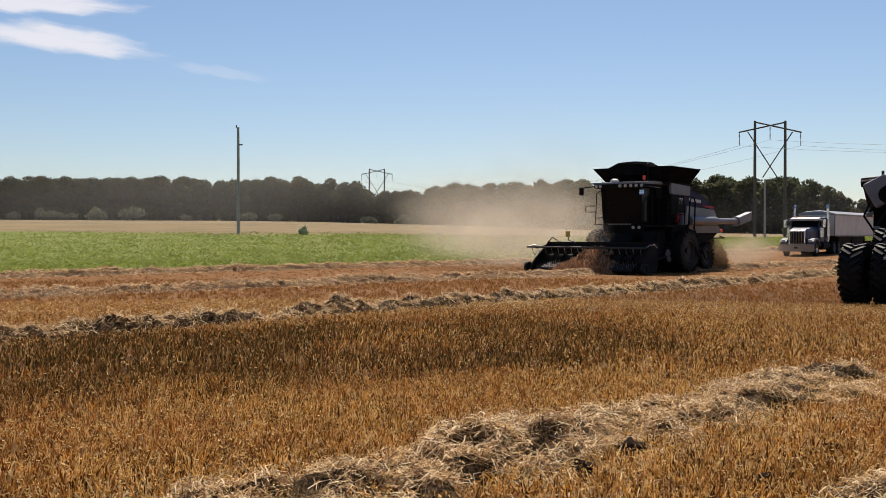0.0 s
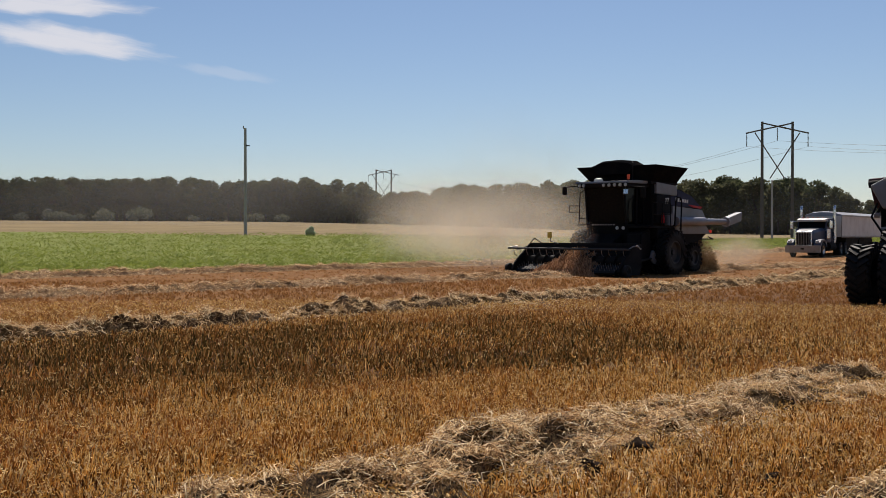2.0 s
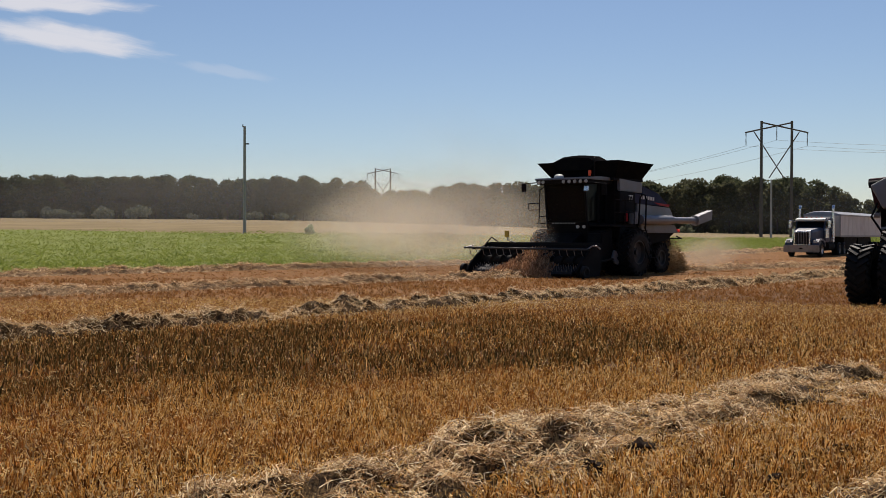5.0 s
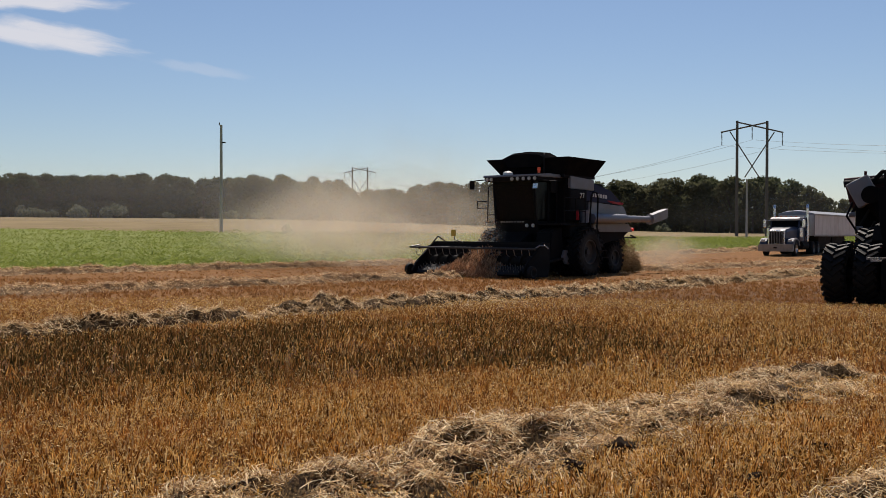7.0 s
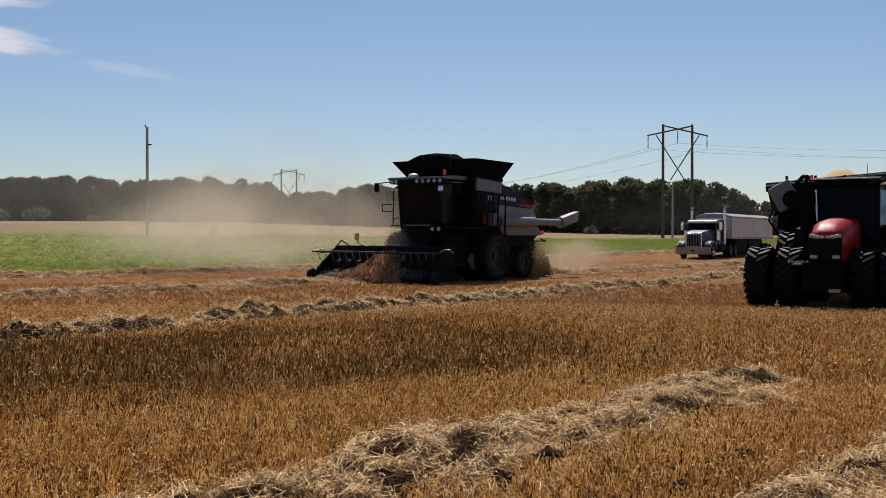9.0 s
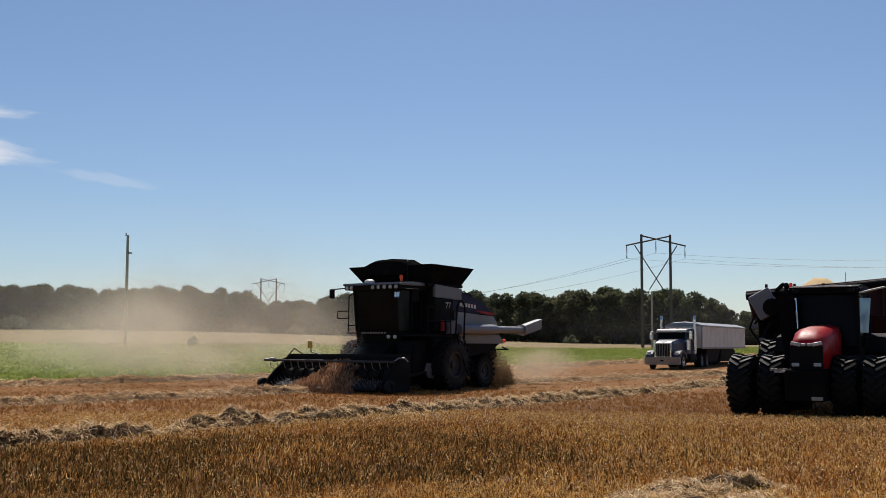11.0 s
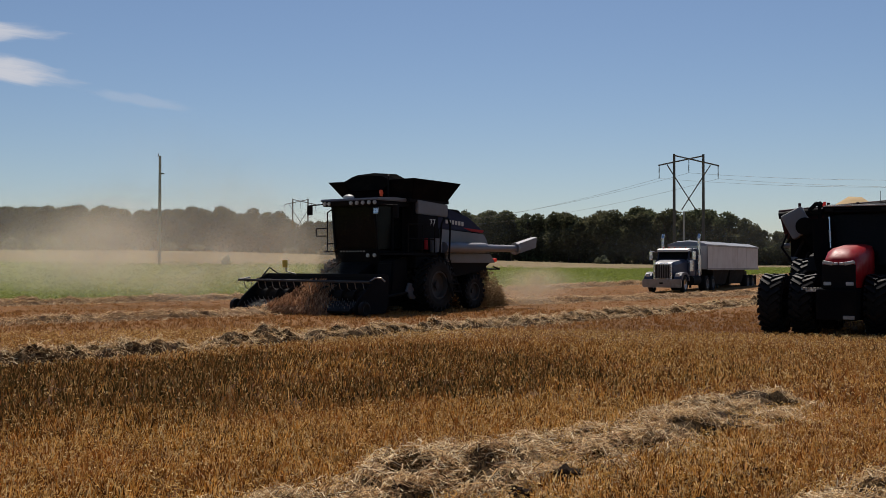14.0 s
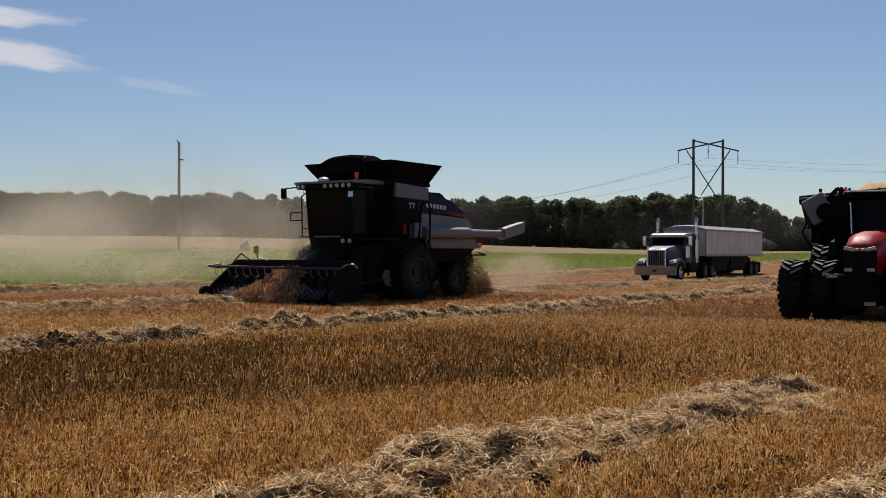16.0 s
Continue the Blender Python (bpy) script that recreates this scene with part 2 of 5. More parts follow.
WIRE = surface("wire", (0.10, 0.10, 0.10), 0.5, 0.6, dirty=0, bump=0)
SILVER = surface("silver paint", (0.17, 0.17, 0.185), 0.45, 0.1, dirty=0.25, scale=1.2, bump=0.03, coat=0.2)
BLACK = surface("black paint", (0.008, 0.008, 0.009), 0.6, 0, dirty=0.04, scale=1.5, gloss=0.07)
DARKSTEEL = surface("dark steel", (0.014, 0.0135, 0.013), 0.7, 0.0, dirty=0.08, scale=2, gloss=0.1)
STEEL = surface("worn steel", (0.30, 0.29, 0.28), 0.4, 0.8, dirty=0.25, scale=4)
MATTE = surface("matte black sheet", (0.008, 0.008, 0.009), 0.95, 0, dirty=0.03, scale=1.5, gloss=0.0)
RUBBER = surface("tyre rubber", (0.009, 0.0085, 0.0085), 0.6, 0, dirty=0.03, scale=2.2, bump=0.3, gloss=0.2)
RIM = surface("grey wheel rim", (0.035, 0.035, 0.036), 0.5, 0.2, dirty=0.15, scale=3)
NAVY = surface("navy decal", (0.012, 0.017, 0.05), 0.5, dirty=0.1, gloss=0.2)
RED = surface("tractor red", (0.36, 0.008, 0.012), 0.36, 0, dirty=0.03, scale=1.4, bump=0.02, coat=0.0, gloss=0.2)
DARKRED = surface("cart red", (0.034, 0.003, 0.004), 0.7, 0, dirty=0.03, scale=0.9, bump=0.04)
SPOUT = surface("grey spout paint", (0.22, 0.22, 0.23), 0.6, 0, dirty=0.2, scale=2, bump=0.05)
WHITE = surface("white paint", (0.60, 0.585, 0.54), 0.4, 0, dirty=0.2, scale=0.8, bump=0.03)
BLUE = surface("blue cab paint", (0.022, 0.036, 0.075), 0.4, 0.0, dirty=0.08, scale=1.2, bump=0.02, coat=0.1)
CHROME = surface("chrome", (0.70, 0.70, 0.72), 0.12, 1.0, dirty=0.1, bump=0)
GREYCLOTH = surface("tarp", (0.27, 0.29, 0.33), 0.8, 0, dirty=0.3, scale=1.5, bump=0.4, grain=8)
GRAIN = surface("wheat grain", (0.50, 0.34, 0.15), 0.9, 0, dirty=0.1, scale=3, bump=0.5, grain=60)
GLASS = glass("cab glass", (0.02, 0.021, 0.022))
MIRROR = surface("mirror glass", (0.17, 0.25, 0.36), 0.05, 1.0, dirty=0.1, bump=0)
LENS_CLEAR = surface("lamp lens", (0.45, 0.45, 0.44), 0.3, 0.3, dirty=0.1, bump=0)
AMBER = glow("amber lens", (0.55, 0.07, 0.02), 0.12)
YELLOW = surface("yellow plate", (0.65, 0.45, 0.05), 0.5)
REDLENS = glow("red lens", (0.8, 0.04, 0.02), 0.2)
DUST = dust_haze_material("field dust", 0.26)
DUST_LOW = dust_haze_material("stirred dust", 0.40, 0.45, (0.66, 0.55, 0.40))
DUST_THIN = dust_haze_material("thin dust", 0.1)
# for sheets added to imitate aerial haze over the wood
HAZE = dust_haze_material("dusty aerial haze", 0.09, 0.02, (0.78, 0.76, 0.73))
HAZE_THIN = dust_haze_material("thin haze", 0.04, 0.02, (0.76, 0.77, 0.78))
CLOUD, CLOUD_THIN = cloud_material("white cloud", 0.85), cloud_material("thin cloud", 0.19)


# ---- mesh helpers ----
def part(name, bm, material, parent=None, label="", smooth=False):
    me = bpy.data.meshes.new(name)
    bm.to_mesh(me)
    bm.free()
    me.materials.append(material)
    if smooth:
        me.polygons.foreach_set("use_smooth", [True] * len(me.polygons))
    ob = new(name, me)
    ob.parent = parent
    if label:
        ob["label"] = label
    return ob


def thing(name, m, label, category, group="", kind=""):
    ob = new(name)
    ob.empty_display_size = 0.3
    ob.matrix_basis = m
    return tagged(ob, label, category, group, kind)


def box(bm, c, size, turn=None, bevel=0.0, taper=1.0):
    """A box about c; turn: a matrix; taper: scale of its top face in x and y."""
    m = Matrix.Translation(c) @ (turn.to_4x4() if turn else Matrix()) @ Matrix.Diagonal((*size, 1))
    r = bmesh.ops.create_cube(bm, size=1.0)
    for v in r["verts"]:
        if v.co.z > 0:
            v.co.x *= taper
            v.co.y *= taper
    bmesh.ops.transform(bm, matrix=m, verts=r["verts"])
    if bevel:
        es = list({e for v in r["verts"] for e in v.link_edges})
        bmesh.ops.bevel(bm, geom=es, offset=bevel, segments=2, affect="EDGES", profile=0.6)
    return bm


def rod(bm, a, b, r, r2=None, seg=10):
    a, b = Vector(a), Vector(b)
    q = (b - a).to_track_quat("Z", "Y").to_matrix().to_4x4()
    m = Matrix.Translation((a + b) / 2) @ q
    bmesh.ops.create_cone(bm, cap_ends=True, segments=seg, radius1=r, radius2=r if r2 is None else r2, depth=(b - a).length, matrix=m)
    return bm


def bent(bm, pts, r, seg=8):
    """A round bar through points, with a ball at each bend."""
    for a, b in zip(pts, pts[1:]):
        rod(bm, a, b, r, seg=seg)
    for c in pts[1:-1]:
        bmesh.ops.create_icosphere(bm, subdivisions=1, radius=r * 1.03, matrix=Matrix.Translation(c))
    return bm


def prism(bm, profile, y0, y1, bevel=0.0):
    """A side profile of (x, z) pairs drawn out from y0 to y1."""
    a = [bm.verts.new((x, y0, z)) for x, z in profile]
    b = [bm.verts.new((x, y1, z)) for x, z in profile]
    n = len(profile)
    fs = [bm.faces.new(a), bm.faces.new(list(reversed(b)))]
    for i in range(n):
        fs.append(bm.faces.new((a[i], b[i], b[(i + 1) % n], a[(i + 1) % n])))
    bmesh.ops.recalc_face_normals(bm, faces=fs)
    if bevel:
        bmesh.ops.bevel(bm, geom=list({e for f in fs for e in f.edges}), offset=bevel, segments=2, affect="EDGES")
    return bm


def loft(bm, rings, close=True):
    """Skin over rings of equally many points."""
    vs = [[bm.verts.new(p) for p in ring] for ring in rings]
    n = len(vs[0])
    for a, b in zip(vs, vs[1:]):
        for i in range(n if close else n - 1):
            bm.faces.new((a[i], a[(i + 1) % n], b[(i + 1) % n], b[i]))
    if close:
        bm.faces.new(list(reversed(vs[0])))
        bm.faces.new(vs[-1])
    bmesh.ops.recalc_face_normals(bm, faces=bm.faces[:])
    return bm


def spin(bm, profile, seg=36):
    """A profile of (radius, y) pairs turned about the y axis, closed round."""
    rings = [[(r * math.cos(a), y, r * math.sin(a)) for r, y in profile] for a in (2 * math.pi * i / seg for i in range(seg))]
    vs = [[bm.verts.new(p) for p in ring] for ring in rings]
    k = len(profile)
    for i in range(seg):
        for j in range(k):
            bm.faces.new((vs[i][j], vs[i][(j + 1) % k], vs[(i + 1) % seg][(j + 1) % k], vs[(i + 1) % seg][j]))
    bmesh.ops.recalc_face_normals(bm, faces=bm.faces[:])
    return bm


def bm_new():
    return bmesh.new()


def tyre_mesh(R, w, rim, lugs, lug=0.06):
    """A farm tyre about the y axis with chevron lugs, or a road tyre where lugs is 0."""
    bm = bm_new()
    h = w / 2
    rr = R - lug if lugs else R
    spin(bm, [(rim, -h * 0.8), (rim + 0.04, -h * 0.95), ((rim + rr) / 2, -h), (rr - 0.08, -h * 0.94), (rr, -h * 0.7), (rr, h * 0.7), (rr - 0.08, h * 0.94), ((rim + rr) / 2, h), (rim + 0.04, h * 0.95), (rim, h * 0.8)], 40)
    for i in range(lugs):
        for side in (-1, 1):
            a = 2 * math.pi * (i + (0.5 if side > 0 else 0)) / lugs
            c = Vector((math.cos(a) * (rr + lug * 0.35), side * h * 0.5, math.sin(a) * (rr + lug * 0.35)))
            turn = Matrix.Rotation(-a, 3, "Y") @ Matrix.Rotation(side * radians(38), 3, "X")
            box(bm, c, (lug * 1.5, h * 1.15, 0.055 + R * 0.02), turn)
            c2 = Vector((math.cos(a) * (rr - 0.06), side * h * 0.93, math.sin(a) * (rr - 0.06)))
            box(bm, c2, (0.16, 0.05, 0.07), Matrix.Rotation(-a, 3, "Y"))
    return bm


def wheel(name, parent, c, R, w, rim, lugs, side, rim_mat, lug=0.06):
    """A wheel that turns about its axle: tyre, rim and hub under one empty part."""
    hub = new(name)
    hub.parent = parent
    hub.matrix_basis = pose(*c)
    hub.empty_display_size = 0.2
    part("tyre", tyre_mesh(R, w, rim, lugs, lug), RUBBER, hub)
    bm = bm_new()
    h = w / 2
    y = side
    spin(bm, [(rim + 0.02, y * h * 0.85), (rim - 0.03, y * h * 0.85), (rim - 0.06, y * h * 0.35), (rim * 0.5, y * h * 0.25), (rim * 0.5, y * h * 0.1), (rim - 0.04, y * h * 0.1), (rim + 0.02, -y * h * 0.8)], 32)
    rod(bm, (0, -y * h * 0.3, 0), (0, y * h * 0.25, 0), rim * 0.52, seg=24)
    rod(bm, (0, y * h * 0.2, 0), (0, y * h * 0.55, 0), rim * 0.24, seg=18)
    for i in range(8):
        a = i * math.pi / 4
        rod(bm, (rim * 0.38 * math.cos(a), y * h * 0.22, rim * 0.38 * math.sin(a)), (rim * 0.38 * math.cos(a), y * h * 0.34, rim * 0.38 * math.sin(a)), 0.022, seg=6)
    part("rim", bm, rim_mat, hub)
    return hub


def letters(name, words, size, m, material, parent):
    c = bpy.data.curves.new(name, "FONT")
    c.body, c.size, c.extrude = words, size, 0.004
    c.align_x = "CENTER"
    tmp = bpy.data.objects.new(name, c)
    me = bpy.data.meshes.new_from_object(tmp)
    bpy.data.objects.remove(tmp)
    me.materials.clear()
    me.materials.append(material)
    ob = new(name, me)
    ob.parent = parent
    ob.matrix_basis = m
    return ob


def smooth01(v, lo, hi):
    k = np.clip((v - lo) / (hi - lo), 0, 1)
    return k * k * (3 - 2 * k)


def ground_z(x, y):
    """The lie of the land: flat near, rising behind the green strip, most towards the far left."""
    x, y = np.asarray(x, float), np.asarray(y, float)
    r, ang = np.hypot(x, y), np.degrees(np.arctan2(x, y))
    share = 1.0 - 0.62 * smooth01(ang, -12, 18)
    share = np.where(np.abs(ang) > 90, 0.3, share)
    f = 1.81 * smooth01(r, 62, 118) + 0.0175 * np.maximum(0, r - 112)
    dip = -0.12 * np.exp(-((x - 14) ** 2 + (y - 31) ** 2) / 60)
    return np.minimum(share * f, 9) + dip


def gz(x, y):
    return float(ground_z(x, y))


def sheet_mesh(name, verts, faces, material):
    me = bpy.data.meshes.new(name)
    me.from_pydata(verts, [], faces)
    me.materials.append(material)
    return new(name, me)


def blades(name, base, tip, side, material, mid=None):
    """Thin upright strips, given as arrays of their foot, tip and half width; one mesh."""
    n = len(base)
    if mid is None:
        v = np.stack([base - side, base + side, tip + side * 0.4, tip - side * 0.4], 1).reshape(-1, 3)
        k = np.arange(n)[:, None] * 4
        f = k + np.array([[0, 1, 2, 3]])
    else:
        v = np.stack([base - side, base + side, mid + side, tip + side * 0.6, tip - side * 0.6, mid - side], 1).reshape(-1, 3)
        k = np.arange(n)[:, None] * 6
        f = np.concatenate([k + np.array([[0, 1, 2, 5]]), k + np.array([[5, 2, 3, 4]])], 0)
    me = bpy.data.meshes.new(name)
    me.vertices.add(len(v))
    me.vertices.foreach_set("co", v.astype(np.float32).ravel())
    me.loops.add(len(f) * 4)
    me.loops.foreach_set("vertex_index", f.astype(np.int32).ravel())
    me.polygons.add(len(f))
    me.polygons.foreach_set("loop_start", np.arange(len(f), dtype=np.int32) * 4)
    me.update(calc_edges=True)
    me.materials.append(material)
    return new(name, me)


# ---- the ground ----
def build_ground():
    rad = np.concatenate([np.linspace(0, 60, 46), np.linspace(63, 240, 45), np.linspace(250, 600, 20), np.array([800, 1200, 2000, 3200, 4600])])
    na = 180
    ang = np.linspace(0, 2 * np.pi, na, endpoint=False)
    R, A = np.meshgrid(rad[1:], ang, indexing="ij")
    X, Y = R * np.sin(A), R * np.cos(A)
    Z = ground_z(X, Y)
    verts = [(0, 0, 0)] + list(zip(X.ravel(), Y.ravel(), Z.ravel()))
    faces = [(0, 1 + j, 1 + (j + 1) % na) for j in range(na)]
    for i in range(len(rad) - 2):
        a, b = 1 + i * na, 1 + (i + 1) * na
        faces += [(a + j, b + j, b + (j + 1) % na, a + (j + 1) % na) for j in range(na)]
    ob = sheet_mesh("ground", verts, faces, GROUND)
    ob.data.polygons.foreach_set("use_smooth", [True] * len(ob.data.polygons))
    tagged(ob, "harvested wheat field with a green strip and ripe grain beyond", "field", kind="structure")


build_ground()
rng = np.random.default_rng(5)

# swaths: name, start, end, half width, height
ROWS = [((-2.35, 5.05), (4.85, 12.95), 0.80, 0.13), ((1.95, 5.6), (8.65, 13.2), 0.8, 0.09), ((-13.8, 7.9), (18.7, 49.9), 0.52, 0.165),
        ((-34.0, 7.2), (32.0, 73.0), 0.75, 0.17), ((-42.0, 16.75), (60.0, 124.7), 0.8, 0.2)]


def row_distance(x, y):
    """Distance to the nearest swath's middle line over its half width."""
    best = np.full(x.shape, 9.0)
    for a, b, hw, h in ROWS:
        a, b = np.array(a), np.array(b)
        L = np.linalg.norm(b - a)
        d = (b - a) / L
        s = (x - a[0]) * d[0] + (y - a[1]) * d[1]
        off = np.abs((x - a[0]) * -d[1] + (y - a[1]) * d[0])
        off = np.where((s < 0) | (s > L), 9.0, off)
        best = np.minimum(best, off / hw)
    return best


def weed_belt(x, y):
    """How thickly weeds grow: a belt along the drill rows, ending towards the tractor."""
    v = -0.643 * x + 0.766 * y
    return smooth01(v, 9.0, 10.2) * (1 - smooth01(v, 15.5, 18.5)) * smooth01(-x, -6, -1)


def fan_points(n, r0, r1, a0=-26, a1=32, power=1.0):
    """Points on the field in the stretch that is walked past, evenly spread over the ground between two radii."""
    r = np.sqrt(rng.uniform(r0 * r0, r1 * r1, n))
    a = np.radians(rng.uniform(a0, a1, n))
    return r * np.sin(a), r * np.cos(a)


def scatter_stubble():
    rows = []
    for n, r0, r1, wide, tall in ((90000, 4.5, 13, 0.0060, 0.11), (85000, 13, 24, 0.0092, 0.11), (80000, 24, 42, 0.008, 0.095), (50000, 42, 75, 0.010, 0.07)):
        x, y = fan_points(n, r0, r1)
        keep = -0.724 * x + 0.690 * y < 42.6
        x, y = x[keep], y[keep]
        # tufts of several stalks
        pick = rng.integers(0, max(1, len(x) // 6), len(x))
        x, y = x[pick] + rng.normal(0, 0.016 + wide, len(x)), y[pick] + rng.normal(0, 0.016 + wide, len(y))
        # drill rows 0.19 m apart
        v = -0.643 * x + 0.766 * y
        dv = np.round(v / 0.19) * 0.19 - v + rng.normal(0, 0.025, len(v))
        x, y = x - 0.643 * dv * 0.8, y + 0.766 * dv * 0.8
        rows.append((x, y, np.full(len(x), wide), np.full(len(x), tall)))
    x, y, wide, tall = (np.concatenate(c) for c in zip(*rows))
    patch = np.array([noise.noise((px * 0.13, py * 0.13, 3.1)) + 0.5 * noise.noise((px * 0.6, py * 0.6, 9.0)) for px, py in zip(x, y)])
    weedy = (1.6 * patch + (0.98 + 0.5 * smooth01(-x, 0, 3)) * weed_belt(x, y) - 0.95 + rng.normal(0, 0.34, len(x))) > 0.05
    near = row_distance(x, y) > 0.72 + rng.normal(0, 0.12, len(x))
    z = ground_z(x, y)
    far = np.hypot(x, y) + rng.normal(0, 2.6, len(x)) > 22
    for name, pick, mat, lab, cat, k in (("stubble", near & ~weedy & ~far, STUBBLE, "cut wheat stubble in drill rows, golden tan", "stubble", 1.0),
                                         ("stubble", near & far, STUBBLE_FAR, "reddish tan wheat stubble farther out", "stubble", 0.8),
                                         ("weeds", near & weedy & ~far, WEEDS, "dark green weeds growing through wheat stubble", "weeds", 1.1)):
        n = int(pick.sum())
        base = np.stack([x[pick], y[pick], z[pick] - 0.01], 1)
        lean = rng.normal(0, 0.34, (n, 2))
        lump = np.array([noise.noise((px * 3.0, py * 3.0, 6.0)) for px, py in base[:, :2]])
        hgt = tall[pick] * rng.uniform(0.5, 1.2, n) * k * (1 + 0.55 * lump)
        tip = base + np.stack([lean[:, 0] * hgt, lean[:, 1] * hgt, hgt], 1)
        a = rng.normal(0, 0.7, n)
        side = np.stack([np.cos(a), np.sin(a), np.zeros(n)], 1) * (wide[pick] * rng.uniform(0.6, 1.4, n))[:, None]
        tagged(blades(name, base, tip, side, mat), lab, cat, kind="stuff")


def scatter_litter_glints():
    """Short bits of straw caught among the stalks, bright to stand in for sunlit tips."""
    parts = []
    for n, r0, r1, long, wide in ((80000, 4.5, 13, 0.03, 0.0050), (75000, 13, 28, 0.036, 0.0078)):
        x, y = fan_points(n, r0, r1)
        # fewer among the weeds
        keep = rng.random(n) > 0.75 * weed_belt(x, y)
        x, y, n = x[keep], y[keep], int(keep.sum())
        c = np.stack([x, y, ground_z(x, y) + rng.uniform(0.04, 0.12, n)], 1)
        u = rng.normal(0, 1, (n, 3)) * np.array([1, 1, 1.2])
        u = u / np.linalg.norm(u, axis=1)[:, None] * (long * rng.uniform(0.4, 1.3, n))[:, None]
        q = np.cross(u, rng.normal(0, 1, (n, 3)))
        q = q / np.linalg.norm(q, axis=1)[:, None] * (wide * rng.uniform(0.6, 1.4, n))[:, None]
        parts.append((c - u * 0.5, c + u * 0.5, q))
    base, tip, side = (np.concatenate(c) for c in zip(*parts))
    tagged(blades("straw_litter_glints", base, tip, side, LITTER_GLINTS), "short pale bits of straw, bright as sunlit tips, among stubble", "straw", kind="stuff")


scatter_litter_glints()
scatter_stubble()


def build_swath(a, b, hw, h, count, wide, long, label, strewn=0.0, bare=-0.12, lump=1.0, bed_mat=None, straw_mat=None):
    """A windrow of loose straw: a lumpy bed with loose stalks all over it."""
    a, b = np.array(a), np.array(b)
    L = np.linalg.norm(b - a)
    d = (b - a) / L
    nrm = np.array([-d[1], d[0]])
    nl, nc = int(L / 0.09), 19

    def top(s, c):
        k = noise.noise((s * 0.6, c * 0.9, a[0])) * 0.75 + noise.noise((s * 1.8, c * 2.0, a[1])) * 0.75
        # heaps with steep, hollow sides
        tuft = 0.9 - 3.0 * abs(noise.noise((s * 1.5, c * hw * 2.4, a[0] + 7.0)))
        k += 0.7 * tuft + 0.35 * noise.noise((s * 5.0, c * hw * 6.0, 3.0))
        return max(0.0, (1 - abs(c) ** 2.2)) * h * max(0.06, 0.75 + lump * k)

    def at(s, c):
        wig = 0.14 * noise.noise((s * 0.35, 0, a[0] * 3))
        p = a + d * s + nrm * (c * hw * (1 + 0.6 * noise.noise((s * 0.5, 5.0 * (c > 0), a[1]))) + wig)
        return p[0], p[1], gz(p[0], p[1]) + top(s, c) - 0.015

    verts = [at(i * L / nl, -1.05 + 2.1 * j / (nc - 1)) for i in range(nl + 1) for j in range(nc)]
    faces = [(i * nc + j, (i + 1) * nc + j, (i + 1) * nc + j + 1, i * nc + j + 1) for i in range(nl) for j in range(nc - 1)]
    root = thing("straw_swath", pose(0, 0, 0), label, "straw swath", "straw swaths", "stuff")
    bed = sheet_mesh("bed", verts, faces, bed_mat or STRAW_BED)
    bed.parent = root
    # loose stalks
    n = count
    s = rng.uniform(0, L, n)
    c = np.clip(rng.normal(0, 0.62, n), -1.9, 1.9)
    if strewn:
        # loose straw dragged off one side
        c = np.where(rng.random(n) < strewn, -np.abs(rng.normal(0.4, 1.0, n)), c)
    mid = np.array([at(si, ci) for si, ci in zip(s, c)])
    mid[:, 2] += rng.uniform(0.0, 0.05, n)
    # bare hollows between the heaps
    hole = np.array([noise.noise((px * 1.9, py * 1.9, 2.0)) for px, py in mid[:, :2]]) + rng.normal(0, 0.14, n)
    keep = hole > bare
    mid, n = mid[keep], int(keep.sum())
    ang = rng.uniform(0, np.pi, n)
    el = rng.normal(0, 0.35, n)
    way = np.stack([np.cos(ang) * np.cos(el), np.sin(ang) * np.cos(el), np.sin(el)], 1) * (long * rng.uniform(0.4, 1.3, n))[:, None] / 2
    bend = np.stack([rng.normal(0, 0.02, n), rng.normal(0, 0.02, n), rng.uniform(0.0, 0.04, n)], 1)
    side = np.cross(way, np.stack([rng.normal(0, 0.4, n), rng.normal(0, 0.4, n), np.ones(n)], 1))
    side = side / np.linalg.norm(side, axis=1)[:, None] * (wide * rng.uniform(0.6, 1.4, n))[:, None]
    loose = blades("straw", mid - way, mid + way, side, straw_mat or STRAW, mid + bend)
    loose.parent = root


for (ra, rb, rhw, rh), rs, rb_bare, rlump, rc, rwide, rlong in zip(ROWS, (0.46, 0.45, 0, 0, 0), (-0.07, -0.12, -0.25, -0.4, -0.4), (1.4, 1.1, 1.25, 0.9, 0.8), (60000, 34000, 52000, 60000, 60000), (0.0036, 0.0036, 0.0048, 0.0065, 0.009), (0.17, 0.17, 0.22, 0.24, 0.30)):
    build_swath(ra, rb, rhw, rh, rc, rwide, rlong, "loose pale straw raked into a long windrow on stubble", rs, rb_bare, rlump, STRAW_BED_PALE if rh > 0.166 else STRAW_BED, STRAW_DULL if rh > 0.166 else STRAW)


def dark_lump(x, y, size, seed):
    """A dark, uneven lump set among the stalks."""
    bm = bm_new()
    bmesh.ops.create_icosphere(bm, subdivisions=3, radius=size)
    for v in bm.verts:
        k = 1 + 0.5 * noise.noise(v.co * (2.2 / size) + Vector((seed, 0, 0))) + 0.25 * noise.noise(v.co * (6 / size))
        v.co = Vector((v.co.x * k * 1.5, v.co.y * k, v.co.z * k * 0.7))
    ob = part("dark_lump", bm, DARK_LUMP)
    ob.matrix_basis = pose(x, y, gz(x, y) + size * 0.55, 0, 0, 50 * seed)
    tagged(ob, "dark lump among the stubble", "soil clod", "soil clods")


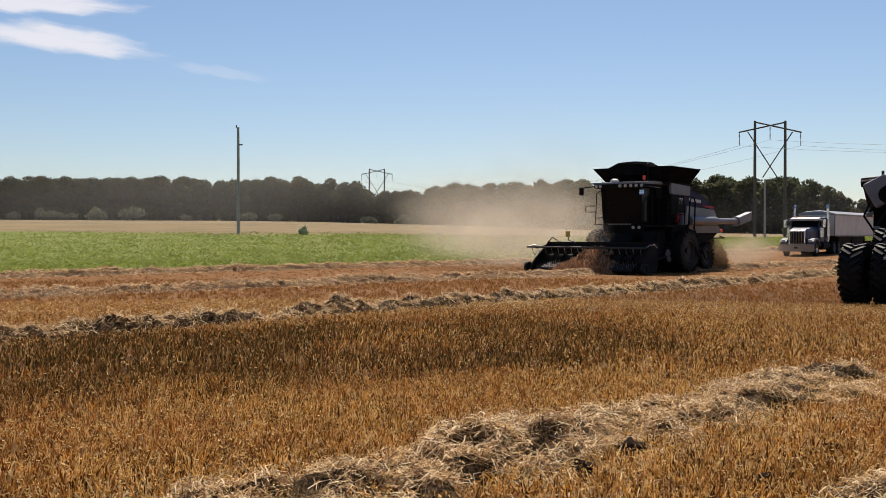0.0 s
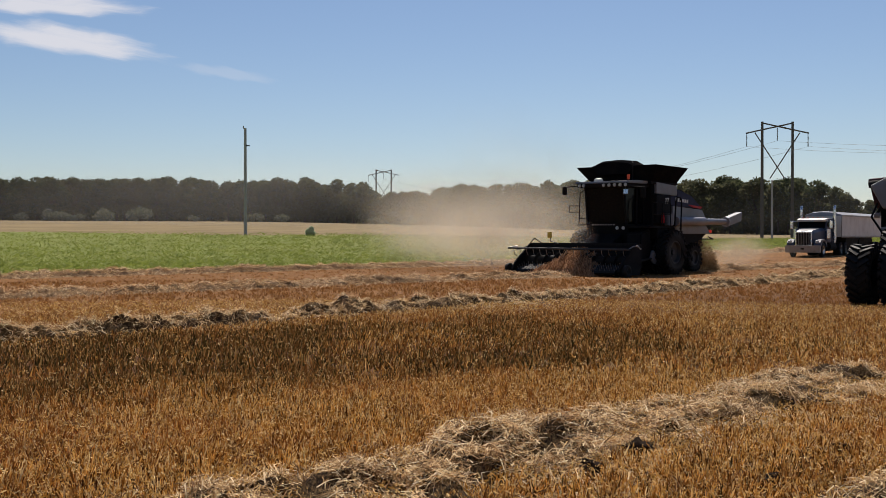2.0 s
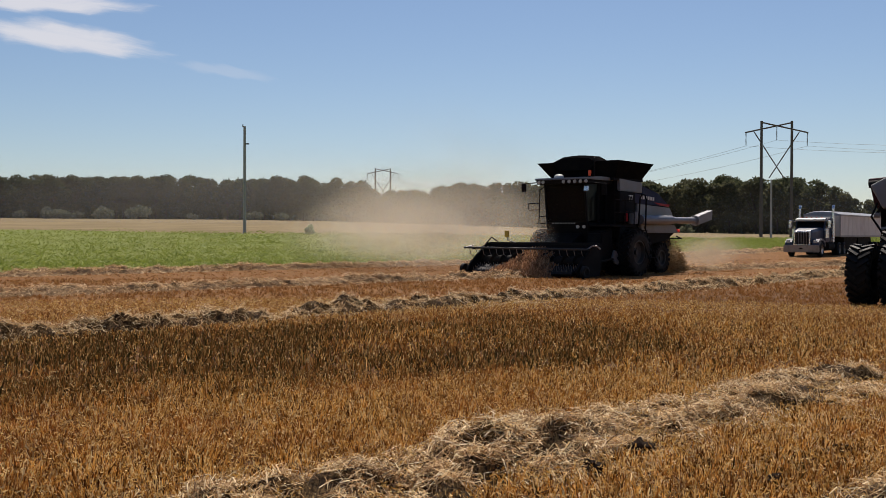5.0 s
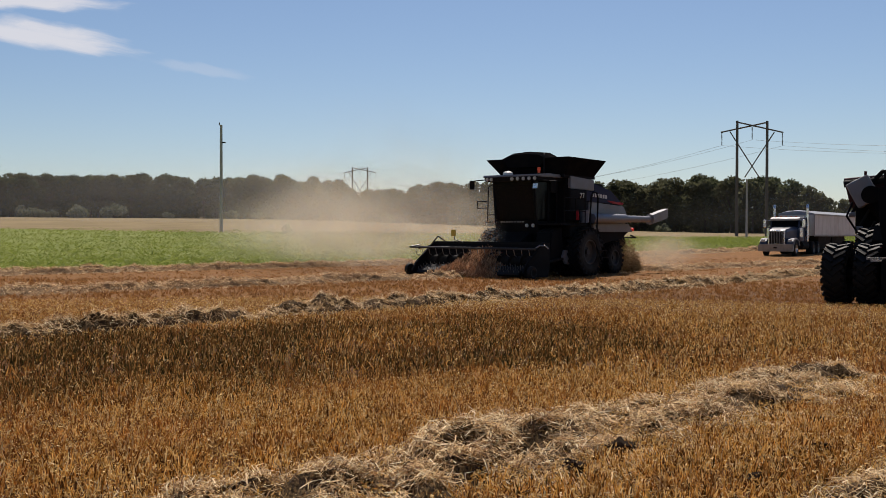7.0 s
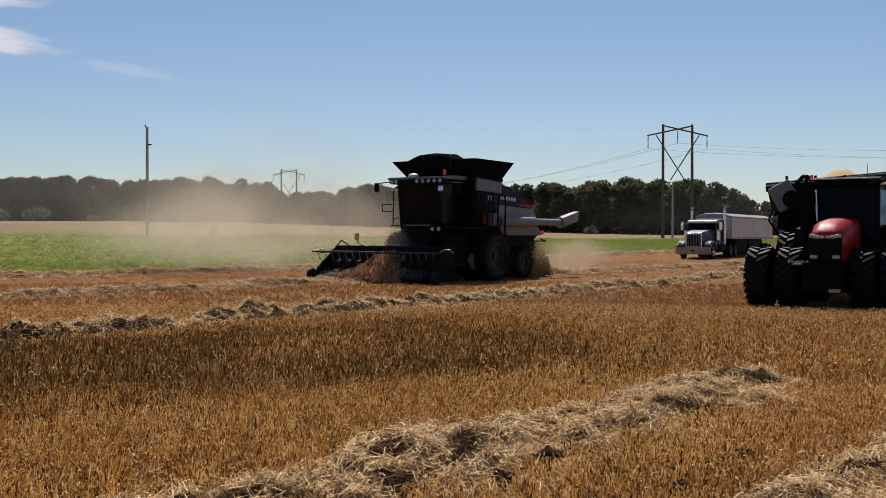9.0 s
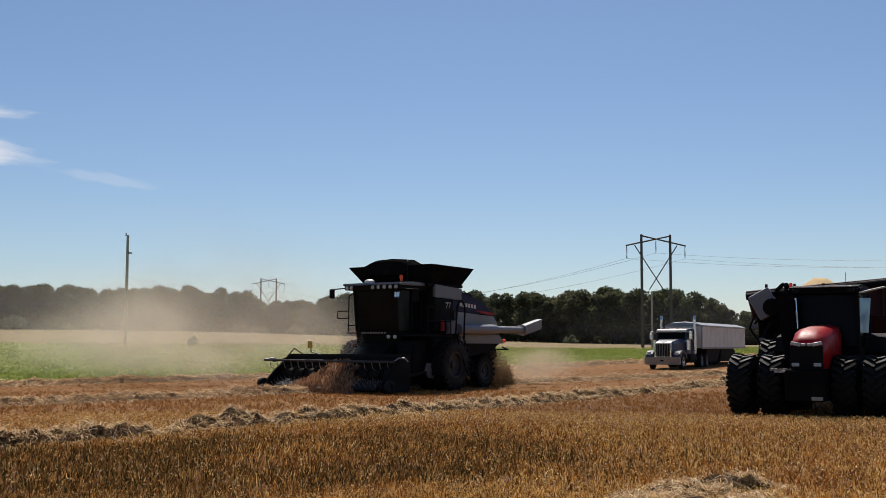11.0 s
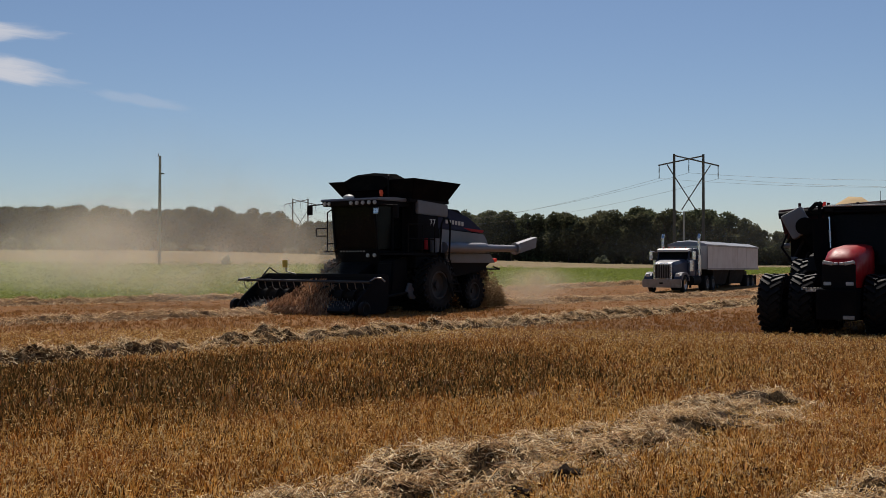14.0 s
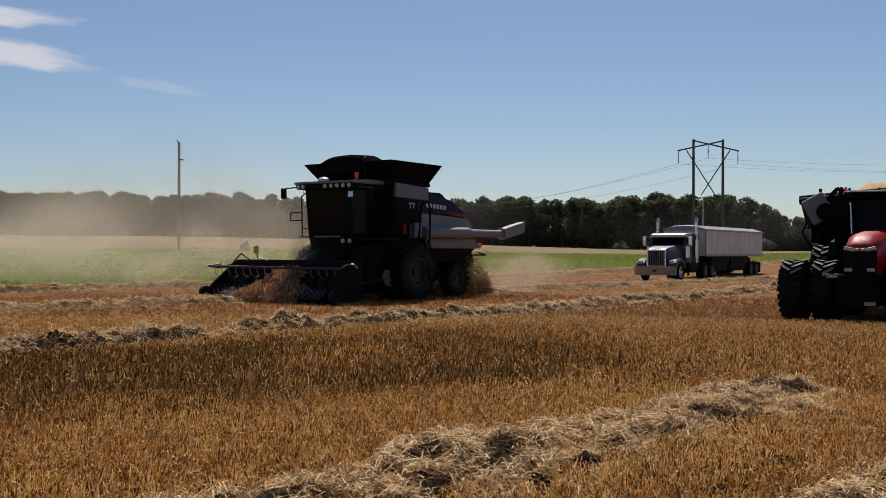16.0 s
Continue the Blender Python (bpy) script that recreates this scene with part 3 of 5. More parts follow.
for k, (cx, cy, cs) in enumerate(((1.39, 8.33, 0.10), (0.95, 7.65, 0.085), (2.93, 8.44, 0.065), (3.3, 9.6, 0.07), (2.1, 7.3, 0.075))):
    dark_lump(cx, cy, cs, k + 1)


def scatter_grass():
    """A lush low canopy: leafy blades over soft humps, denser towards the stubble."""
    n = 190000
    x = rng.uniform(-75, 90, n)
    v = 43.4 + rng.beta(1, 1.7, n) * 62
    y = (v + 0.724 * x) / 0.690
    w, q = -0.669 * x + 0.743 * y, 0.37 * x + y
    keep = (np.abs(np.degrees(np.arctan2(x, y))) < 34) & (y > 15) & ((w < 91) | (q < 98.5))
    x, y = x[keep], y[keep]
    n = len(x)
    clump = np.array([noise.noise((px * 0.32, py * 0.32, 1.0)) + 0.6 * noise.noise((px * 0.9, py * 0.9, 4.0)) for px, py in zip(x, y)])
    hump = 0.30 * (1 + 0.9 * clump)
    base = np.stack([x, y, ground_z(x, y) + hump * rng.uniform(-0.05, 0.75, n)], 1)
    hgt = 0.16 * rng.uniform(0.4, 1.1, n)
    tip = base + np.stack([rng.normal(0.2, 1.1, n) * hgt, rng.normal(0, 1.1, n) * hgt, hgt * rng.uniform(0.2, 1, n)], 1)
    a = rng.uniform(-1.2, 1.2, n)
    side = np.stack([np.cos(a), np.sin(a), rng.normal(0, 0.3, n)], 1) * rng.uniform(0.02, 0.05, n)[:, None]
    tagged(blades("grass", base, tip, side, GRASS), "tall bright green grass strip beside the stubble", "grass", kind="stuff")


scatter_grass()


# ---- trees ----
def leaf_cloud(lobes, count, size, seed):
    """Leaf clumps as small quads over several uneven lobes."""
    g = np.random.default_rng(seed)
    pick = g.integers(0, len(lobes), count)
    L = np.array(lobes)[pick]
    u = g.normal(0, 1, (count, 3))
    u /= np.linalg.norm(u, axis=1)[:, None]
    rr = g.uniform(0.55, 1.08, count)[:, None]
    c = L[:, :3] + u * rr * L[:, 3:4] * np.array([1, 1, 0.85])
    a = g.normal(0, 1, (count, 3))
    a /= np.linalg.norm(a, axis=1)[:, None]
    b = np.cross(a, g.normal(0, 1, (count, 3)))
    b /= np.linalg.norm(b, axis=1)[:, None]
    s = size * g.uniform(0.5, 1.4, count)[:, None]
    return c - a * s * 0.5, c + a * s * 0.5, b * s * 0.55


def tree(name, seed, height, m, label, leaf=LEAF):
    g = random.Random(seed)
    root = thing(name, m, label, "tree" if name == "tree" else "bush", "trees at the field's far edge" if name == "tree" else "bushes at the field's far edge")
    bm = bm_new()
    lobes = []
    if name == "tree":
        rod(bm, (0, 0, -0.3), (0.2, 0, height * 0.45), 0.26, 0.15, 8)
        for i in range(6):
            a, z0 = g.uniform(0, 6.28), height * g.uniform(0.22, 0.42)
            e = Vector((math.cos(a) * height * 0.2, math.sin(a) * height * 0.2, height * g.uniform(0.5, 0.75)))
            rod(bm, (0.1, 0, z0), e, 0.12, 0.04, 6)
        for i in range(13):
            a, q = g.uniform(0, 6.28), g.uniform(0, 0.27) * height
            zz = height * g.uniform(0.16, 0.83)
            lobes.append((math.cos(a) * q, math.sin(a) * q, zz, height * g.uniform(0.10, 0.19) * (1.15 - 0.4 * zz / height)))
        lobes.append((0, 0, height * 0.84, height * 0.13))
        n, size = 3600, 0.5
    else:
        for i in range(5):
            rod(bm, (0, 0, -0.1), (g.uniform(-1, 1) * height * 0.4, g.uniform(-1, 1) * height * 0.4, height * 0.7), 0.06, 0.02, 5)
        for i in range(6):
            lobes.append((g.uniform(-0.6, 0.6) * height, g.uniform(-0.6, 0.6) * height, height * g.uniform(0.12, 0.45), height * g.uniform(0.25, 0.38)))
        lobes.append((0, 0, height * 0.55, height * 0.3))
        n, size = 1400, 0.3
    part("trunk", bm, BARK, root)
    crown = blades("crown", *leaf_cloud(lobes, n, size, seed), leaf)
    crown.parent = root
    return root


def tree_edge(x):
    """Where the wood's front edge runs, as y over x."""
    return np.interp(x, [-330, -150, -30, 20, 60, 100, 150, 330], [330, 345, 352, 335, 300, 268, 262, 235])


# how the wood's height changes along its edge
WOOD_AT = [-60, -28, -23, -14, -9, -3, 11, 20, 58, 72, 84, 91, 99, 110]
WOOD_TALL = [0.97, 0.99, 0.76, 0.74, 0.80, 0.86, 0.97, 1.02, 1.0, 1.08, 1.1, 0.96, 0.66, 0.54]
tg = random.Random(11)
protos = [tree("tree", 100 + i, 13.7 + 0.3 * i, pose(-260 + 9 * i, 372, gz(-260 + 9 * i, 372)), "dark green broadleaf tree in the wood's edge") for i in range(6)]
tx = -235.0
while tx < 290:
    for back in (0, 9):
        p = tg.choice(protos)
        x, y = tx + tg.uniform(-2, 2), float(tree_edge(tx)) + back + tg.uniform(-3, 3)
        s = tg.uniform(0.93, 1.02) * float(np.interp(x, WOOD_AT, WOOD_TALL))
        o = copy_thing(p, pose(x, y, gz(x, y) - 0.1, 0, 0, tg.uniform(0, 360)))
        o.scale = (s * tg.uniform(1, 1.15), s * tg.uniform(1, 1.15), s)
    tx += tg.uniform(3.2, 5.0)


def far_wood():
    lobes, g = [], random.Random(4)
    for i in range(520):
        x = -330 + 680 * g.random()
        y = float(tree_edge(x)) + g.uniform(16, 46)
        h = g.uniform(10.0, 12.5) * float(np.interp(x, WOOD_AT, WOOD_TALL))
        lobes.append((x, y, gz(x, y) + h * 0.75, h * 0.27))
        lobes.append((x, y, gz(x, y) + h * 0.3, h * 0.33))
        yf = float(tree_edge(x)) + g.uniform(2, 9)
        lobes.append((x, yf, gz(x, yf) + 1.6, g.uniform(2.0, 3.2)))
    for i in range(300):
        x = -330 + 680 * i / 299
        y = float(tree_edge(x)) + g.uniform(18, 34)
        lobes.append((x, y, gz(x, y) + 2.4, g.uniform(2.6, 3.6)))
    ob = blades("woodland", *leaf_cloud(lobes, 125000, 1.15, 8), LEAF)
    tagged(ob, "dense dark green wood along the horizon", "woodland", kind="stuff")


far_wood()
shrub = [tree("bush", 300 + i, 3.0, pose(-140 + 13 * i, 333, gz(-140 + 13 * i, 333)), "pale grey-green bush before the wood", LEAF_PALE) for i in range(3)]
for x, back, s in ((-120, 6, 1.5), (-116, 6, 1.2), (-110, 8, 0.9), (-103, 8, 1.6), (-92, 8, 1.75), (-77, 8, 0.8), (-58, 8, 1.1), (-50, 8, 1.0), (-22, 8, 0.9), (-12, 8, 1.2), (83, 10, 1.0), (89, 9, 1.3), (60, 12, 0.9)):
    y = float(tree_edge(x)) - back - 6
    o = copy_thing(shrub[int(abs(x)) % 3], pose(x, y, gz(x, y) - 0.05, 0, 0, 37 * x))
    o.scale = (s, s, s)
sapling = tree("bush", 340, 2.2, pose(-13.6, 110.5, gz(-13.6, 110.5) - 0.05), "small pale green bush at the grass strip's far edge", LEAF_SILVER)
sapling.scale = (0.36, 0.36, 0.55)


# ---- poles and wires ----
def utility_pole(x, y, h, r, label, fittings=True):
    root = thing("utility_pole", pose(x, y, gz(x, y)), label, "utility pole")
    part("pole", rod(bm_new(), (0, 0, -0.5), (0, 0, h), r, r * 0.72, 12), POLE_WOOD, root)
    if fittings:
        part("insulator", rod(bm_new(), (-0.16, -0.05, h - 0.05), (-0.16, -0.05, h + 0.22), 0.07, 0.04), STEEL, root)
        part("bracket", box(bm_new(), (0.18, -0.05, h - 1.7), (0.5, 0.08, 0.12)), DARKSTEEL, root)


utility_pole(-19.83, 109, 10.35, 0.17, "weathered wooden utility pole at the grass strip")
utility_pole(53.2, 186, 9.6, 0.2, "plain wooden pole near the transmission tower", False)


def tower(x, y, turn, top, label):
    """A wooden H-frame transmission tower with rising double arms and hanging insulators."""
    z0 = gz(x, y)
    h = top - z0
    root = thing("transmission_tower", pose(x, y, z0, 0, 0, turn), label, "transmission tower", "power line towers")
    for s in (-1, 1):
        part("leg", rod(bm_new(), (2.62 * s, 0, -0.5), (2.62 * s, 0, h), 0.30, 0.22, 12), TOWER_WOOD, root)
        part("arm", bent(bm_new(), [(-5.4 * s, 0.12 * s, h - 2.0), (2.62 * s, 0.12 * s, h - 0.25)], 0.13), TOWER_WOOD, root)
        part("brace", bent(bm_new(), [(-3.95 * s, -0.2 * s, h - 1.9), (1.2 * s, -0.2 * s, h - 9.8)], 0.10), TOWER_WOOD, root)
    for q in (-5.3, 0, 5.3):
        bm = bm_new()
        zt = h - (2.0 if q else 1.0)
        for k in range(11):
            rod(bm, (q, 0, zt - 0.1 - 0.2 * k), (q, 0, zt - 0.2 - 0.2 * k), 0.14, 0.06, 8)
        rod(bm, (q, 0, zt), (q, 0, zt - 2.3), 0.035, seg=6)
        part("insulator", bm, WIRE, root)
    m = root.matrix_basis
    return [m @ Vector((q, 0, h - (4.3 if q else 3.3))) for q in (-5.3, 0, 5.3)], [m @ Vector((2.62 * s, 0, h)) for s in (-1, 1)]


T1 = tower(56.65, 195, 0, 21.4, "wooden H-frame power line tower with braced legs")
T2 = tower(-22.9, 390, 0, 24.6, "wooden H-frame power line tower behind the wood")
T3 = tower(136.0, 0, 0, 20.0, "wooden H-frame power line tower out on the field")
for A, B, sag in ((T1, T2, 6.5), (T1, T3, 6.0)):
    for ends in zip(A[0], B[0]):
        a, b = ends
        pts = [a.lerp(b, i / 24) - Vector((0, 0, 4 * sag * (i / 24) * (1 - i / 24))) for i in range(25)]
        bm = bm_new()
        for p, q in zip(pts, pts[1:]):
            rod(bm, p, q, 0.02, seg=5)
        tagged(part("power_line", bm, WIRE), "thin sagging power line wire between towers", "power line", "power lines")


# ---- clouds ----
def cloud(x, z, hx, hz, tilt, seed, material):
    """A wisp high and far away; x and z on a plane 3000 m off."""
    bm = bm_new()
    uv = bm.loops.layers.uv.new("UVMap")
    grid = [[bm.verts.new((hx * (i / 8 - 1), 25 * math.sin(i * 1.7 + seed + j), hz * (j / 4 - 1))) for j in range(9)] for i in range(17)]
    for i in range(16):
        for j in range(8):
            f = bm.faces.new((grid[i][j], grid[i + 1][j], grid[i + 1][j + 1], grid[i][j + 1]))
            for lp in f.loops:
                lp[uv].uv = (lp.vert.co.x / hx, lp.vert.co.z / hz)
    ob = part("cloud", bm, material, None, smooth=True)
    ob.matrix_basis = pose(x, 3000, z, 0, tilt, 0)
    return tagged(ob, "thin white streak of cloud in a blue sky", "cloud", "clouds", "structure")


cloud(-1010, 524, 370, 60, 9.5, 0, CLOUD)
cloud(-1060, 618, 380, 42, 3, 2, CLOUD)
cloud(-590, 436, 210, 24, 10, 4, CLOUD_THIN)


# ---- the combine harvester: x forward, y to its left ----
def scatter_straw(name, centre, spread, n, long, wide, parent, material, seed, shape=None, flow=None):
    g = np.random.default_rng(seed)
    c = np.array(centre) + g.normal(0, 1, (n, 3)) * np.array(spread)
    if shape:
        c = np.array([shape(*p) for p in g.uniform(0, 1, (n, 3))])
    u = g.normal(0, 1, (n, 3)) * np.array([1, 1, 0.55])
    if flow:
        u = u * 0.38 + np.array([flow(*p) for p in c])
    u = u / np.linalg.norm(u, axis=1)[:, None] * (long * g.uniform(0.4, 1.2, n))[:, None] / 2
    b = np.cross(u, g.normal(0, 1, (n, 3)))
    b = b / np.linalg.norm(b, axis=1)[:, None] * wide
    ob = blades(name, c - u, c + u, b, material, c + g.normal(0, 0.02, (n, 3)))
    ob.parent = parent
    ob["kind"] = "stuff"
    return ob


def mirror_arm(parent, pts, c, size, turn=0):
    arm = part("mirror_arm", bent(bm_new(), pts, 0.022), BLACK, parent)
    head = part("mirror", box(bm_new(), c, size, Matrix.Rotation(radians(turn), 3, "Z"), 0.03), BLACK, arm)
    return head


def build_combine(m):
    root = thing("combine_harvester", m, "silver and black combine harvester picking up a straw swath", "combine harvester")
    # core and side panels
    prof = [(1.0, 3.9), (-1.05, 3.76), (-2.3, 3.45), (-3.5, 2.7), (-4.1, 1.8), (-3.4, 1.45), (-1.2, 1.15), (1.6, 1.15), (1.6, 2.0), (1.0, 2.1)]
    part("body", prism(bm_new(), prof, -1.42, 1.42, 0.03), BLACK, root)
    for s in (-1, 1):
        y0, y1 = sorted((s * 1.43, s * 1.56))
        part("upper_panel", prism(bm_new(), [(0.86, 3.95), (-0.95, 3.84), (-0.95, 3.40), (0.86, 3.46)], y0, y1, 0.025), SILVER, root, "dusty silver side panel")
        part("stripe_panel", prism(bm_new(), [(-0.3, 3.40), (-0.98, 3.36), (-1.0, 3.70), (-2.3, 3.44), (-3.0, 3.08), (-3.3, 2.87), (-0.3, 2.99)], y0, y1 - 0.02 * s * (s > 0), 0.015), NAVY, root, "navy blue decal stripe")
        part("rear_panel", prism(bm_new(), [(-0.55, 2.96), (-3.3, 2.83), (-3.52, 2.6), (-3.75, 2.12), (-0.55, 2.12)], y0, y1, 0.025), SILVER, root)
        part("lower_panel", prism(bm_new(), [(-0.8, 2.09), (-3.75, 2.09), (-4.1, 1.74), (-0.95, 1.74)], y0, y1, 0.025), SILVER, root)
        part("red_flash", prism(bm_new(), [(-1.9, 3.04), (-3.3, 2.97), (-3.15, 2.87), (-2.4, 2.92)], s * 1.565 - 0.004, s * 1.565 + 0.004), RED, root)
        for k in range(6):
            part("letter_bar", box(bm_new(), (-0.85 - 0.2 * k, s * 1.57, 3.24 - 0.012 * k), (0.13, 0.012, 0.15)), WHITE, root)
    letters("model_number", "77", 0.36, pose(0.1, 1.632, 3.04, 90, 0, 180), WHITE, root)
    part("engine_hood", prism(bm_new(), [(-1.1, 3.74), (-2.3, 3.74), (-2.9, 3.35), (-3.3, 2.9), (-1.1, 2.9)], -1.1, 1.1, 0.05), DARKSTEEL, root)
    part("rear_door", prism(bm_new(), [(-4.12, 1.78), (-3.55, 2.66), (-3.62, 2.66), (-4.2, 1.76)], -1.3, 1.3, 0.01), SILVER, root)
    part("chopper", prism(bm_new(), [(-3.3, 1.5), (-4.2, 1.72), (-4.4, 1.2), (-3.9, 0.95), (-3.3, 1.1)], -1.05, 1.05, 0.03), DARKSTEEL, root)
    part("underframe", prism(bm_new(), [(1.8, 1.2), (-3.2, 1.2), (-3.2, 0.75), (-2.3, 0.85), (1.6, 0.7)], -0.95, 0.95, 0.03), BLACK, root)
    part("front_axle", rod(bm_new(), (0.72, -2.2, 0.93), (0.72, 2.2, 0.93), 0.16, seg=14), BLACK, root)
    part("rear_axle", rod(bm_new(), (-2.85, -1.3, 0.65), (-2.85, 1.3, 0.65), 0.10, seg=12), BLACK, root)
    part("rear_bumper", bent(bm_new(), [(-4.1, -1.2, 1.6), (-4.55, -1.2, 1.5), (-4.55, 1.45, 1.5), (-4.1, 1.45, 1.6)], 0.03), DARKSTEEL, root)
    part("tail_lamp", box(bm_new(), (-4.1, 1.5, 1.85), (0.08, 0.2, 0.14), bevel=0.02), REDLENS, root)
    # grain bin extension: flared thin walls
    lo = [(1.15, -1.5, 3.98), (1.15, 1.5, 3.98), (-0.95, 1.5, 3.98), (-0.95, -1.5, 3.98)]
    hi = [(1.55, -2.02, 4.66), (1.55, 1.92, 4.66), (-1.2, 1.92, 4.62), (-1.2, -2.02, 4.62)]
    for i in range(4):
        j = (i + 1) % 4
        bm = bm_new()
        a, b, c, d = (Vector(p) for p in (lo[i], lo[j], hi[j], hi[i]))
        n = (b - a).cross(d - a).normalized() * 0.03
        loft(bm, [[a, b, c, d], [a + n, b + n, c + n, d + n]])
        part("bin_wall", bm, MATTE, root)
    part("bin_floor", box(bm_new(), (0.1, 0, 3.93), (2.3, 3.05, 0.12)), BLACK, root)
    loft_b = bm_new()
    rings = []
    for x, up in ((1.62, 0.0), (1.3, 0.10), (0.8, 0.12), (0.45, 0.02)):
        rings.append([(x, -1.25, 4.64 + up * 0.5), (x, -0.85, 4.80 + up), (x, -0.1, 4.84 + up), (x, 0.55, 4.78 + up), (x, 0.9, 4.62 + up * 0.5), (x, 0.6, 4.3), (x, -0.9, 4.3)])
    part("bin_cover", loft(loft_b, rings), MATTE, root, "raised black bin cover")
    part("bin_strut", bent(bm_new(), [(1.6, 0.82, 4.0), (1.66, 0.86, 4.75), (1.5, 0.75, 4.84)], 0.03), DARKSTEEL, root)
    # cab
    part("cab_floor", prism(bm_new(), [(2.45, 2.15), (0.95, 2.15), (0.95, 1.75), (2.2, 1.75)], -0.95, 1.02, 0.03), BLACK, root)
    part("cab_front_plate", prism(bm_new(), [(2.44, 2.2), (2.30, 2.2), (2.05, 1.3), (2.15, 1.2)], -1.0, 1.05, 0.03), BLACK, root)
    for k in range(9):
        part("letter_bar", box(bm_new(), (2.45, -0.62 + k * 0.13, 2.12), (0.02, 0.075, 0.05)), STEEL, root)
    for y in (-0.93, 1.0):
        part("pillar", bent(bm_new(), [(2.40, y, 2.1), (2.58, y, 3.72)], 0.045), BLACK, root)
        part("pillar", bent(bm_new(), [(1.62, y * 1.02, 2.1), (1.62, y * 1.02, 3.75)], 0.05), BLACK, root)
        part("pillar", bent(bm_new(), [(0.98, y, 2.1), (0.98, y, 3.75)], 0.07), BLACK, root)
    bm = bm_new()
    loft(bm, [[(2.41, -0.9, 2.15), (2.41, 0.97, 2.15), (2.58, 0.97, 3.72), (2.58, -0.9, 3.72)], [(2.40, -0.9, 2.15), (2.40, 0.97, 2.15), (2.57, 0.97, 3.72), (2.57, -0.9, 3.72)]])
    part("windscreen", bm, GLASS, root, "dark tinted windscreen")
    for y in (-0.93, 1.0):
        part("side_glass", prism(bm_new(), [(2.40, 2.2), (2.55, 3.7), (1.05, 3.7), (1.05, 2.2)], y - 0.006, y + 0.006), GLASS, root)
    part("rear_wall", box(bm_new(), (0.97, 0.03, 2.75), (0.05, 1.9, 1.2)), BLACK, root)
    roof = part("cab_roof", prism(bm_new(), [(2.88, 3.87), (2.82, 3.95), (2.0, 4.0), (0.85, 3.98), (0.85, 3.86), (2.7, 3.86)], -1.28, 1.36, 0.03), SILVER, root, "pale cab roof with a lamp visor")
    part("visor", prism(bm_new(), [(2.80, 3.70), (2.84, 3.865), (0.9, 3.865), (0.9, 3.70)], -1.2, 1.28, 0.02), BLACK, root)
    for y in (-1.05, -0.85, 0.15, 0.42, 0.69, 0.96, 1.22):
        lampb = rod(bm_new(), (2.83, y, 3.785), (2.87, y, 3.785), 0.075, 0.065, 14)
        part("work_lamp", lampb, LENS_CLEAR, roof)
    part("antenna_dome", spin(bm_new(), [(0.01, 0.0), (0.20, 0.0), (0.19, 0.09), (0.10, 0.15), (0.01, 0.16)], 20), WHITE, roof).matrix_basis = pose(2.2, -0.5, 3.98, 90, 0, 0)
    bm = rod(bm_new(), (2.2, 0.98, 4.03), (2.2, 0.98, 4.12), 0.05)
    rod(bm, (2.2, 0.98, 4.12), (2.2, 0.98, 4.24), 0.07, 0.06, 14)
    part("beacon", bm, AMBER, roof, "orange warning beacon")
    # reflector added outside the pillar to imitate a glint in the cab
    part("glint_reflector", box(bm_new(), (2.66, 1.12, 3.5), (0.02, 0.26, 0.2), Matrix.Rotation(radians(-12), 3, "Z") @ Matrix.Rotation(radians(-7), 3, "Y"), 0.006), CHROME, root, "small added reflector imitating a bright glint")
    # seat and wheel inside
    bm = box(bm_new(), (1.5, 0.05, 2.55), (0.5, 0.5, 0.15), bevel=0.04)
    part("seat", box(bm, (1.28, 0.05, 2.95), (0.13, 0.48, 0.7), bevel=0.04), BLACK, root)
    bm = bent(bm_new(), [(2.1, 0.05, 2.15), (1.95, 0.05, 2.85)], 0.04)
    part("steering_column", bm, BLACK, root)
    # mirrors, rails, ladder
    mirror_arm(root, [(2.6, -1.2, 3.80), (2.75, -1.7, 3.76), (2.65, -1.95, 3.74)], (2.62, -1.97, 3.60), (0.09, 0.2, 0.36), 12)
    mirror_arm(root, [(2.6, 1.3, 3.72), (2.5, 1.75, 3.68)], (2.48, 1.85, 3.46), (0.09, 0.24, 0.46), -12)
    part("side_rail", bent(bm_new(), [(2.35, -1.05, 2.12), (2.35, -1.5, 2.12), (2.2, -1.5, 2.15), (2.45, -1.28, 3.5), (2.5, -1.0, 3.62)], 0.022), BLACK, root)
    part("side_rail", bent(bm_new(), [(2.3, -1.45, 2.95), (2.3, -1.95, 2.95), (2.3, -1.95, 2.68), (2.3, -1.45, 2.68)], 0.02), BLACK, root)
    part("side_rail", bent(bm_new(), [(2.2, -1.5, 2.4), (2.2, -1.1, 2.42)], 0.02), BLACK, root)
    part("platform", box(bm_new(), (1.4, 1.55, 2.02), (1.9, 1.1, 0.07)), BLACK, root)
    for x in (0.55, 1.25, 2.05):
        part("rail_post", bent(bm_new(), [(x, 2.06, 2.05), (x, 2.06, 3.05)], 0.022), BLACK, root)
    for z in (2.55, 3.05):
        part("rail", bent(bm_new(), [(0.55, 2.06, z), (2.05, 2.06, z)], 0.022), BLACK, root)
    part("grab_rail", bent(bm_new(), [(0.35, 1.75, 1.95), (0.35, 2.15, 2.1), (0.30, 2.18, 3.1), (0.12, 2.16, 3.3), (-0.12, 2.16, 3.3), (-0.28, 2.14, 3.1), (-0.28, 2.1, 1.9)], 0.035), BLACK, root)
    lad = part("ladder", bent(bm_new(), [(0.35, 2.1, 2.0), (0.2, 2.62, 0.55)], 0.03), BLACK, root)
